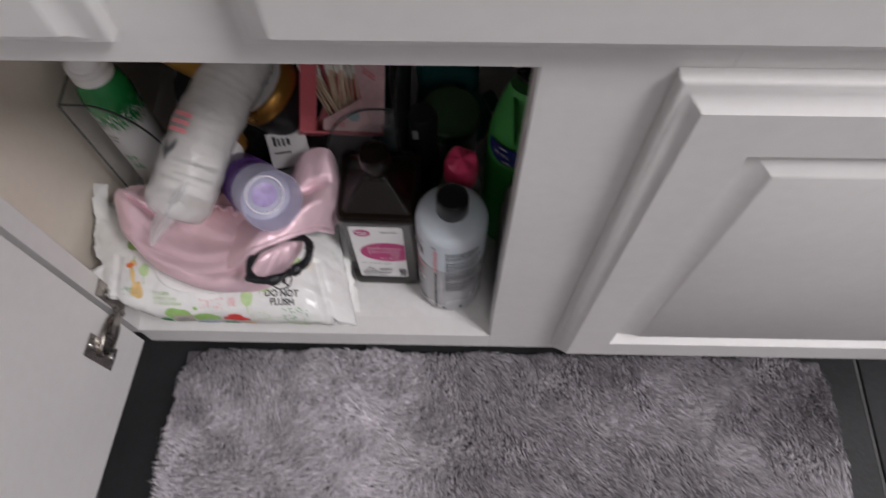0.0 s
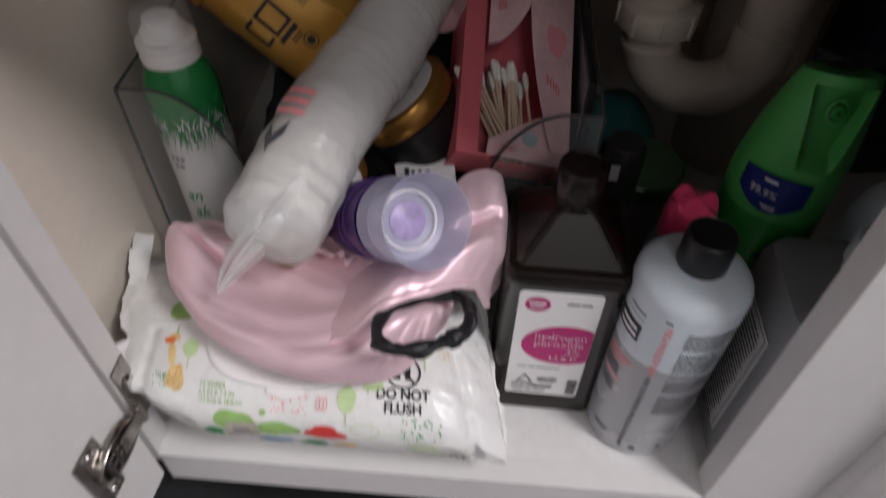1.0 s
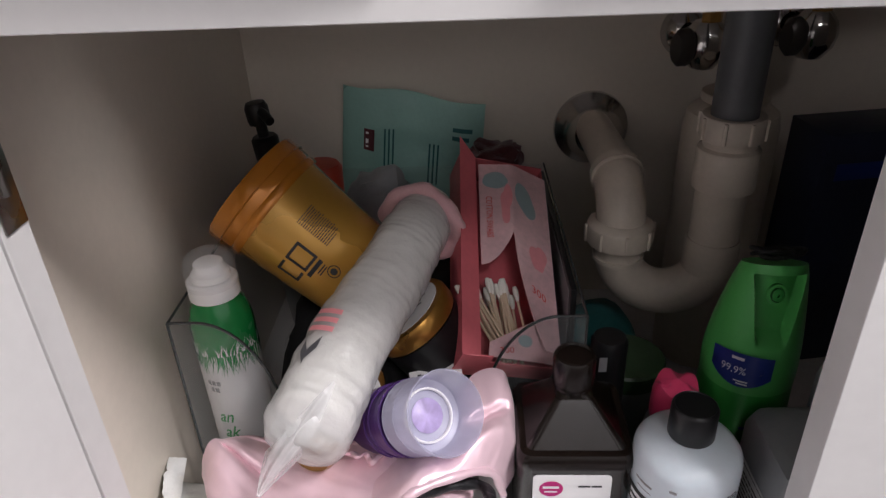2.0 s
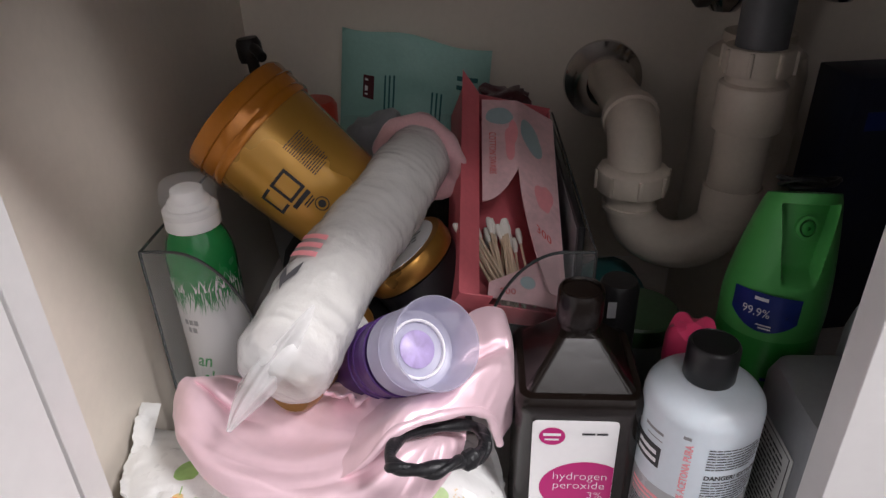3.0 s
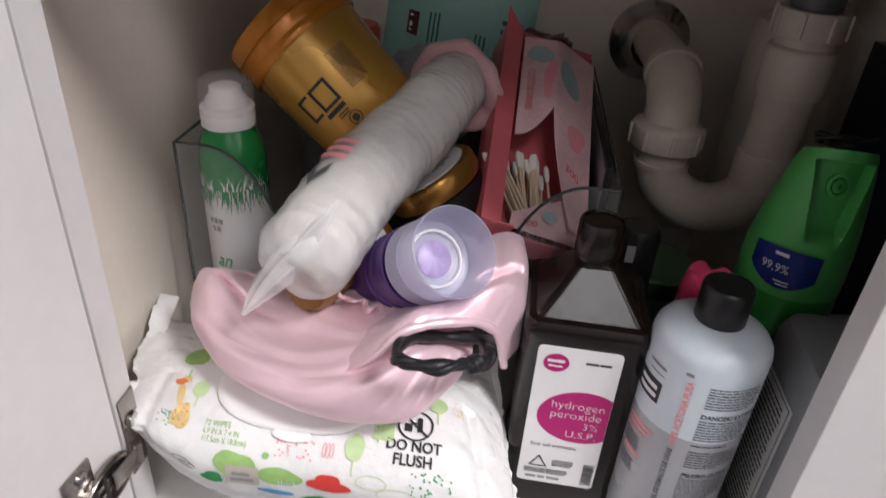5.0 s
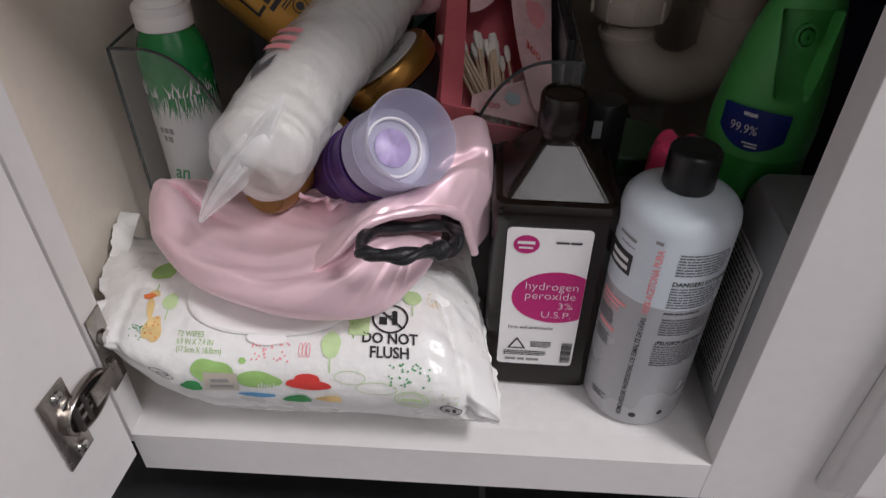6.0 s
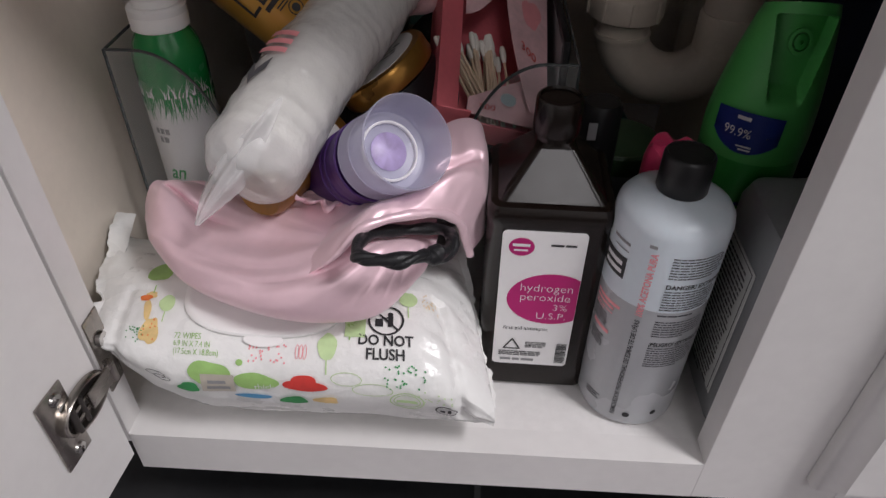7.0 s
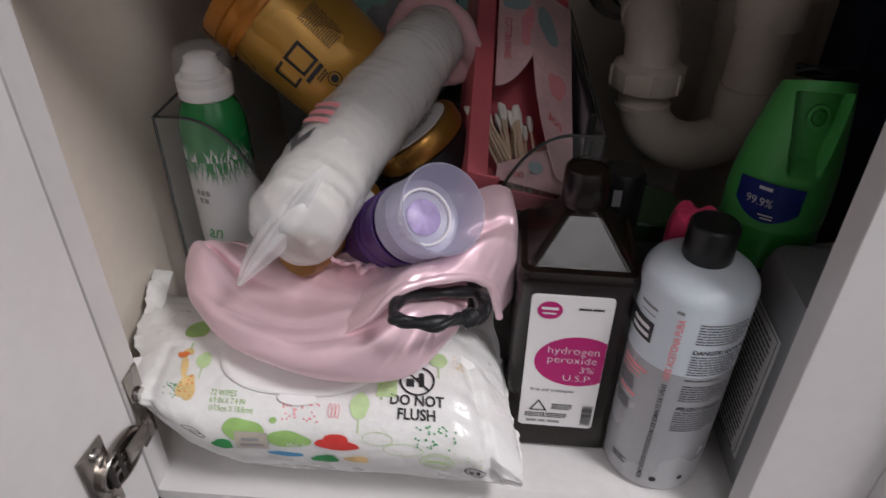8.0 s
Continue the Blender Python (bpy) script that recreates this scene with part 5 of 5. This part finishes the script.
    for i in range(34):
        upright = i < 22
        if upright:
            a = Vector((rng.uniform(0.040, 0.066), rng.uniform(0.004, 0.014), rng.uniform(-0.026, -0.006)))
            b = a + Vector((rng.uniform(-0.017, -0.003), rng.uniform(0.058, 0.068), rng.uniform(-0.004, 0.008)))
        else:
            a = Vector((rng.uniform(0.034, 0.052), rng.uniform(0.004, 0.012), rng.uniform(-0.022, -0.010)))
            b = a + Vector((-rng.uniform(0.016, 0.023), rng.uniform(0.030, 0.042), rng.uniform(0.000, 0.008)))
        d = (b - a).normalized()
        mm = frame_of(a, d, (1, 0, 0.1))
        if stick is None:
            stick = lathe([(0, -0.001), (0.0011, -0.001), (0.0011, 0.073), (0, 0.073)], 6)
            me = bpy.data.meshes.new("swab_stick")
            stick.to_mesh(me)
            stick.free()
            me.materials.append(STICK)
            tp = lathe([(0, -0.002), (0.0017, -0.001), (0.0026, 0.003), (0.0025, 0.008), (0.0016, 0.013), (0.0011, 0.014)], 8)
            bmesh.ops.transform(tp, matrix=pose(0, 0, 0.073, 180, 0, 0), verts=tp.verts)
            for f in tp.faces:
                f.smooth = True
            mt = bpy.data.meshes.new("swab_tip")
            tp.to_mesh(mt)
            tp.free()
            mt.materials.append(COTTON)
        o = new("swab", me)
        o.parent, o.matrix_basis = t, mm
        q = new("swab_tip", mt)
        q.parent = o
    return t


swab_pack()


# ---- second jar, gold lid, under the sleeve ----
def small_gold_jar():
    m = frame_of((0.178, 0.185, 0.265), (-0.46, 0.00, 0.66), (1, 0.2, 0.6))
    t = thing("cosmetic_jar", "dark jar with a gold lid and pale round label", "jar", m)
    part("jar", lathe([(0, -0.012), (0.031, -0.012), (0.034, -0.008), (0.035, 0.0275), (0, 0.0275)], 40), BLACKCAP, t)
    lid = part("lid", lathe([(0, 0.029), (0.0355, 0.029), (0.0365, 0.031), (0.0365, 0.041), (0.0350, 0.0435), (0.0320, 0.0440), (0, 0.0440)], 48), GOLDCAP, t, "shiny gold lid")
    part("lid_label", lathe([(0, 0.0442), (0.0300, 0.0442), (0.0300, 0.0446), (0, 0.0446)], 40), PAPER, lid)
    part("label_print", warp(textlines(-0.020, 0.010, 0.040, 5, 0.0024, 0.0022, 3), lambda c: Vector((c.x, c.y, 0.0449))), GREYINK, lid)
    return t


small_gold_jar()
# the jar's side label, built as a separate tilted card
card = thing("jar_label_card", "white jar label with handwritten-looking dark print, built as a card", "card", frame_of((0.178, 0.141, 0.258), (-0.1, -0.72, 0.68), (1, 0.1, 0.15)) @ Matrix.Scale(0.78, 4))
part("sheet", rbox(-0.026, 0.026, -0.022, 0.022, -0.0006, 0, 0.0002), PAPER, card)
part("print", warp(merge(strips([(-0.018, 0.006, 0.004, 0.012), (-0.012, 0.006, 0.003, 0.009), (-0.006, 0.005, 0.003, 0.010), (0.0, 0.006, 0.004, 0.008), (-0.019, -0.004, 0.022, 0.002)])), lambda c: Vector((c.x, c.y, 0.0003))), INK, card)

# ---- amber bottle lying under the sleeve's end ----
amber = thing("amber_bottle", "amber bottle with a pale label lying under the sleeve", "bottle", frame_of((0.098, 0.076, 0.267), (-0.24, -0.80, 0.06), (1, 0, 0)))
part("body", lathe([(0, -0.085), (0.015, -0.083), (0.0175, -0.078), (0.0175, 0.000), (0.016, 0.006), (0.014, 0.009), (0.0125, 0.0080), (0, 0.0080)], 32), AMBER, amber)
part("label", lathe([(0.0178, -0.070), (0.0178, -0.030)], 32), PAPER, amber, "pale paper label")

# ---- mint pouch at the back ----
def mint_pouch():
    t = thing("mint_pouch", "mint green plastic pouch leaning at the back panel", "pouch")

    def face(sgn):
        def f(u, v):
            a = Vector((0.052, 0.470, 0.225)).lerp(Vector((0.212, 0.470, 0.215)), u)
            b = Vector((0.070, 0.482, 0.402)).lerp(Vector((0.226, 0.482, 0.372)), u)
            p = a.lerp(b, v)
            puff = max(0.0, math.sin(math.pi * u) * math.sin(math.pi * v)) ** 0.6
            return p + Vector((0, sgn * (0.013 * puff) + 0.002 * math.sin(u * 7 + v * 3) + 0.0035 * sgn * noise.noise(Vector((u * 5, v * 7, 2.0))) * puff, 0.003 * math.sin(u * 9 + v * 4)))
        return f
    bm = merge(sheet(face(-1), 28, 28), sheet(face(1), 28, 28))
    bmesh.ops.remove_doubles(bm, verts=bm.verts, dist=0.0004)
    part("pouch", bm, MINT, t)
    f = face(-1)

    def ink(name, bm, m):
        part(name, warp(bm, lambda c: f(c.x, c.y) + Vector((0, -0.0008, 0.0003))), m, t)
    for q in ([(0.30 + 0.03 * i, 0.45, 0.012, 0.32) for i in range(3)], [(0.62 + 0.03 * i, 0.40, 0.012, 0.28) for i in range(3)], [(0.78, 0.80, 0.14, 0.03), (0.78, 0.74, 0.12, 0.03)]):
        ink("print", strips(q, 0.05), TEAL)
    ink("red_mark", strips([(0.155, 0.62, 0.075, 0.14)], 0.03), MAROON)
    ink("white_mark", strips([(0.168, 0.64, 0.02, 0.10)], 0.03), PAPER)
    return t


mint_pouch()

# ---- pump bottle in the back corner ----
pump = thing("pump_bottle", "dark bottle with a black pump in the back corner", "pump bottle", pose(0.024, 0.402, 0.1187, 0, -6, 0) @ Matrix.Diagonal((0.95, 0.95, 1.03, 1.0)))
part("body", lathe([(0, 0), (0.024, 0), (0.026, 0.003), (0.026, 0.190), (0.020, 0.215), (0.012, 0.222), (0, 0.222)], 32), GREYJUG, pump)
part("collar", lathe([(0.0135, 0.222), (0.0145, 0.224), (0.0145, 0.244), (0.012, 0.247), (0.006, 0.247), (0.006, 0.262), (0, 0.262)], 24), BLACKCAP, pump)
part("head", merge(shift(lathe([(0, 0), (0.0115, 0), (0.0125, 0.004), (0.0125, 0.016), (0.010, 0.021), (0, 0.022)], 24), pose(0, 0, 0.260)), tube([(0, 0, 0.274), (0.010, -0.012, 0.272), (0.018, -0.022, 0.266)], 0.0050, 10)), BLACKCAP, pump, "black plastic pump head")

# ---- other things inside the bin, half hidden ----
red = thing("red_cap_bottle", "bottle with a red-orange cap behind the gold jar", "bottle", pose(0.060, 0.330, 0.1187, 0, 2, 0))
part("body", lathe([(0, 0), (0.022, 0), (0.025, 0.003), (0.025, 0.180), (0.018, 0.195), (0, 0.196)], 28), GREYJUG, red)
part("cap", lathe([(0, 0.194), (0.019, 0.194), (0.020, 0.197), (0.019, 0.246), (0.016, 0.250), (0, 0.251)], 28), REDCAP, red)


def lump(name, label, category, c, size, material, seed, rough=0.25):
    bm = bmesh.new()
    bmesh.ops.create_icosphere(bm, subdivisions=4, radius=1)
    for v in bm.verts:
        k = 1 + rough * noise.noise(v.co * 1.6 + Vector((seed, 0, 0))) + rough * 0.4 * noise.noise(v.co * 4.2 + Vector((0, seed, 0)))
        q = Vector((math.copysign(abs(v.co.x) ** 0.7, v.co.x), math.copysign(abs(v.co.y) ** 0.7, v.co.y), math.copysign(abs(v.co.z) ** 0.7, v.co.z)))
        v.co = Vector((c[0] + q.x * size[0] * k, c[1] + q.y * size[1] * k, max(c[2] + q.z * size[2] * k, c[2] - size[2])))
    return tagged(part(name, bm, material, None), label, category)


lump("black_pouch", "crumpled black fabric pouch inside the clear bin", "pouch", (0.100, 0.270, 0.190), (0.070, 0.095, 0.071), BLACKBAG, 2.0)
lump("scrunchie", "dark maroon velvet scrunchie on the pile", "scrunchie", (0.232, 0.405, 0.338), (0.026, 0.022, 0.016), MAROON, 5.0, 0.5)
lump("black_bag", "crumpled black bag in the dark of the bin", "bag", (0.215, 0.330, 0.200), (0.055, 0.085, 0.080), BLACKBAG, 7.0)
lump("clear_pouch", "crumpled grey plastic pouch behind the gold jar", "pouch", (0.112, 0.390, 0.262), (0.040, 0.040, 0.072), GREYJUG, 11.0)

# a flat mirror-like case standing along the bin's side wall
case = thing("flat_case", "thin dark flat case standing in the bin", "case", pose(0.2812, 0.290, 0.1187, 0, 0, 0))
part("shell", rbox(-0.0025, 0.0025, -0.115, 0.115, 0, 0.205, 0.001), BLACKCAP, case)
part("trim", rbox(-0.0031, -0.0026, -0.110, 0.110, 0.004, 0.201, 0), GREYJUG, case)


# ---- drain ----
def arc(c, r, a0, a1, u, v, n=24):
    """Points on a circle in the plane of u and v."""
    u, v = Vector(u), Vector(v)
    return [Vector(c) + u * r * math.cos(radians(a0 + (a1 - a0) * i / n)) + v * r * math.sin(radians(a0 + (a1 - a0) * i / n)) for i in range(n + 1)]


def drain():
    t = thing("sink_drain", "off-white plastic sink drain with trap and chrome wall flange", "drain pipe")
    ax, ay = 0.3410, 0.2950
    bx, by = 0.4200, 0.2800
    zc = 0.2890
    pr = 0.0212
    # trap: the bend from the nut down and up to the right
    mid = Vector(((ax + bx) / 2, (ay + by) / 2, zc))
    u = Vector((ax - bx, ay - by, 0)).normalized()
    rr = math.hypot(ax - bx, ay - by) / 2
    part("trap_bend", tube([Vector((ax, ay, 0.295)), *arc(mid, rr, 0, -180, u, (0, 0, 1)), Vector((bx, by, 0.310))], pr, 28), PVC, t)
    ringp = lambda z, r0, r1, hh: lathe([(r0, z), (r1, z), (r1, z + hh), (r0, z + hh), (r0, z)], 40)
    part("bead", shift(ringp(0.282, pr - 0.002, pr + 0.002, 0.004), pose(ax, ay, 0)), PVC, t)
    # slip nut on the wall side
    nut = lathe([(pr + 0.001, 0.2990), (pr + 0.0075, 0.2990), (pr + 0.0085, 0.3010), (pr + 0.0085, 0.3160), (pr + 0.0075, 0.3180), (pr + 0.0005, 0.3220), (pr, 0.2990)], 48)
    N = part("slip_nut", shift(nut, pose(ax, ay, 0)), PVC, t)
    for i in range(8):
        part("lug", shift(rbox(pr + 0.007, pr + 0.0105, -0.0016, 0.0016, 0.3000, 0.3170, 0.0006), pose(ax, ay, 0) @ Matrix.Rotation(2 * math.pi * i / 8, 4, "Z")), PVC, N)
    # up, elbow back to the wall
    pts = [Vector((ax, ay, 0.300)), Vector((ax, ay, 0.308))] + arc((ax, ay + 0.040, 0.312), 0.040, 180, 90, (0, 1, 0), (0, 0, 1), 16) + [Vector((ax + 0.002, ay + 0.060, 0.351)), Vector((0.3465, 0.499, 0.342))]
    part("trap_arm", tube(pts, pr - 0.0015, 28), PVC, t)
    part("elbow_sleeve", tube(pts[:16], pr + 0.0008, 28, caps=True), PVC, t)
    part("elbow_lip", tube([pts[15], pts[16], pts[17]], pr + 0.003, 28), PVC, t)
    part("wall_flange", shift(lathe([(0.0185, 0.030), (0.0215, 0.029), (0.0245, 0.020), (0.034, 0.010), (0.0415, 0.005), (0.0425, 0.001), (0.042, 0), (0.0185, 0)], 44), frame_of((0.3465, 0.4995, 0.337), (0, -1, 0.02), (1, 0, 0))), CHROME, t, "chrome wall flange")
    # vertical leg
    part("tail_tube", shift(lathe([(0, 0.285), (0.0212, 0.295), (0.0212, 0.366), (0, 0.366)], 40), pose(bx, by, 0)), PVC, t)
    part("lower_sleeve", shift(lathe([(0.0200, 0.278), (0.0232, 0.278), (0.0236, 0.280), (0.0236, 0.306), (0.0225, 0.309), (0.0205, 0.309)], 40), pose(bx, by, 0)), PVC, t)
    part("collar", shift(lathe([(0.0212, 0.358), (0.0252, 0.358), (0.0258, 0.360), (0.0258, 0.391), (0.0250, 0.393), (0.0215, 0.395), (0.0215, 0.402), (0, 0.402)], 44), pose(bx, by, 0)), PVC, t)
    N2 = part("slip_nut", shift(lathe([(0.0190, 0.401), (0.0248, 0.401), (0.0258, 0.403), (0.0258, 0.419), (0.0248, 0.421), (0.0190, 0.421)], 48), pose(bx, by, 0)), PVC, t)
    for i in range(8):
        part("lug", shift(rbox(0.0248, 0.0278, -0.0016, 0.0016, 0.4025, 0.4200, 0.0006), pose(bx, by, 0) @ Matrix.Rotation(2 * math.pi * (i + 0.3) / 8, 4, "Z")), PVC, N2)
    part("tailpiece", shift(lathe([(0, 0.400), (0.0185, 0.400), (0.0185, 0.560), (0.0205, 0.562), (0.0205, 0.590), (0.0185, 0.592), (0.0185, 0.7995), (0, 0.7995)], 36), pose(bx, by, 0)), PVCGREY, t, "dark grey tailpiece")
    return t


drain()


def stop_valve(name, x, z, label):
    t = thing(name, label, "valve")
    part("escutcheon", shift(lathe([(0.012, 0.016), (0.020, 0.012), (0.027, 0.003), (0.027, 0), (0.012, 0)], 36), frame_of((x, 0.4995, z), (0, -1, 0), (1, 0, 0))), CHROME, t)
    part("stub", shift(lathe([(0, 0), (0.010, 0), (0.010, 0.060), (0, 0.060)], 24), frame_of((x, 0.499, z), (0, -1, 0), (1, 0, 0))), CHROME, t)
    part("body", shift(lathe([(0, -0.024), (0.012, -0.023), (0.020, -0.012), (0.0225, 0.0), (0.020, 0.012), (0.012, 0.022), (0, 0.023)], 28), frame_of((x, 0.435, z), (0, 0, 1), (1, 0, 0))), CHROME, t)
    part("handle", shift(lathe([(0, 0), (0.0165, 0), (0.0185, 0.003), (0.0180, 0.012), (0.014, 0.016), (0, 0.017)], 24, 1.0, 0.6), frame_of((x - 0.018, 0.425, z), (-1, -0.4, 0), (0, 0, 1))), DARKSTEEL, t)
    part("nut", shift(lathe([(0, 0), (0.010, 0), (0.010, 0.016), (0, 0.016)], 6), pose(x + 0.004, 0.435, z + 0.018)), BRASS, t)
    part("riser", tube(catmull([(x + 0.004, 0.435, z + 0.03), (x + 0.006, 0.432, z + 0.12), (x + 0.022, 0.42, z + 0.22), (x + 0.03, 0.40, 0.79)], 30), 0.0055, 12), BRASS, t, "tarnished copper riser")
    return t


stop_valve("stop_valve", 0.4410, 0.442, "chrome stop valve with tarnished copper riser")
stop_valve("stop_valve", 0.5450, 0.449, "chrome stop valve deep in the shade")

# ---- behind and below the drain ----
tall = thing("white_bottle", "tall off-white plastic bottle behind the drain", "bottle", pose(0.456, 0.375, 0.1155))
part("body", lathe([(0, 0), (0.040, 0), (0.044, 0.004), (0.044, 0.262), (0.041, 0.278), (0.030, 0.287), (0, 0.288)], 36), PVC, tall)
part("cap", lathe([(0, 0.288), (0.030, 0.288), (0.031, 0.290), (0.030, 0.296), (0, 0.297)], 32), PVC, tall)
carton = thing("carton", "dark navy carton standing at the back", "box", pose(0.585, 0.380, 0.1155, 0, 0, 8))
part("box", rbox(-0.055, 0.055, -0.03, 0.03, 0, 0.262, 0.001), NAVYBOX, carton)
part("label_bar", rbox(-0.040, 0.020, -0.0306, -0.0301, 0.215, 0.232, 0), NAVY, carton)
teal = thing("teal_bottle", "dark teal bottle with a white round mark, lying", "bottle", frame_of((0.315, 0.235, 0.150), (0.75, 0.45, 0.12), (0, 0, 1)))
part("body", lathe([(0, -0.07), (0.030, -0.068), (0.034, -0.06), (0.034, 0.05), (0.026, 0.066), (0.012, 0.072), (0.012, 0.085), (0, 0.085)], 32), TEAL, teal)
part("round_mark", warp(ring2d(0, 0, 0.009, 0.004), lambda c: Vector((0.0343, c.x, c.y - 0.01))), PAPER, teal)
lump("teal_cloth", "crumpled dark teal cloth below the drain", "cloth", (0.330, 0.300, 0.160), (0.040, 0.060, 0.044), TEAL, 3.0)
olive = thing("olive_tub", "small tub with an olive green lid", "tub", pose(0.335, 0.205, 0.1155))
part("tub", lathe([(0, 0), (0.026, 0), (0.028, 0.003), (0.030, 0.105), (0, 0.105)], 32), GREYJUG, olive)
part("lid", lathe([(0, 0.105), (0.031, 0.105), (0.032, 0.107), (0.032, 0.120), (0.030, 0.122), (0, 0.122)], 32), OLIVE, olive)
dark = thing("black_tube", "small black tube with a pale tag", "tube", pose(0.309, 0.165, 0.1155))
part("body", lathe([(0, 0), (0.013, 0), (0.014, 0.002), (0.014, 0.168), (0.012, 0.172), (0, 0.172)], 24), BLACKCAP, dark)
part("tag", rbox(-0.010, -0.004, -0.0152, -0.0145, 0.150, 0.163, 0), GREYINK, dark)
cord = []
for i in range(60):
    a = i / 59 * 6 * math.pi
    cord.append((0.4075 + 0.014 * math.cos(a) + 0.005 * math.sin(a * 0.37), 0.142 + 0.010 * math.sin(a), 0.3700 + 0.0025 * math.sin(a * 1.3) + i * 0.00005 - 0.010 * math.sin(a) * 0.3))
tagged(part("hair_elastic", tube(cord, 0.0014, 8), STRAP, None), "thin black hair elastic lying on the green spray head", "hair tie")
pale = thing("white_tub", "pale round tub beside the green spray", "tub", pose(0.475, 0.130, 0.1155))
part("tub", lathe([(0, 0), (0.020, 0), (0.022, 0.003), (0.022, 0.150), (0.019, 0.165), (0.012, 0.172), (0, 0.173)], 28), HDPE, pale)

# ---- floor tiles ----
tile_mesh = None
TS, GAP = 0.300, 0.005
for i in range(-7, 5):
    for j in range(-8, 3):
        cx, cy = 0.838 - TS / 2 + i * TS, -0.19 - TS / 2 + (j + 1) * TS
        if tile_mesh is None:
            bm = rbox(-TS / 2 + GAP / 2, TS / 2 - GAP / 2, -TS / 2 + GAP / 2, TS / 2 - GAP / 2, -0.012, 0.0, 0.0012, 1)
            tile_mesh = bpy.data.meshes.new("floor_tile")
            bm.to_mesh(tile_mesh)
            bm.free()
            tile_mesh.materials.append(TILE)
        o = new("floor_tile", tile_mesh)
        o.parent, o.location = floor, (cx, cy, 0)
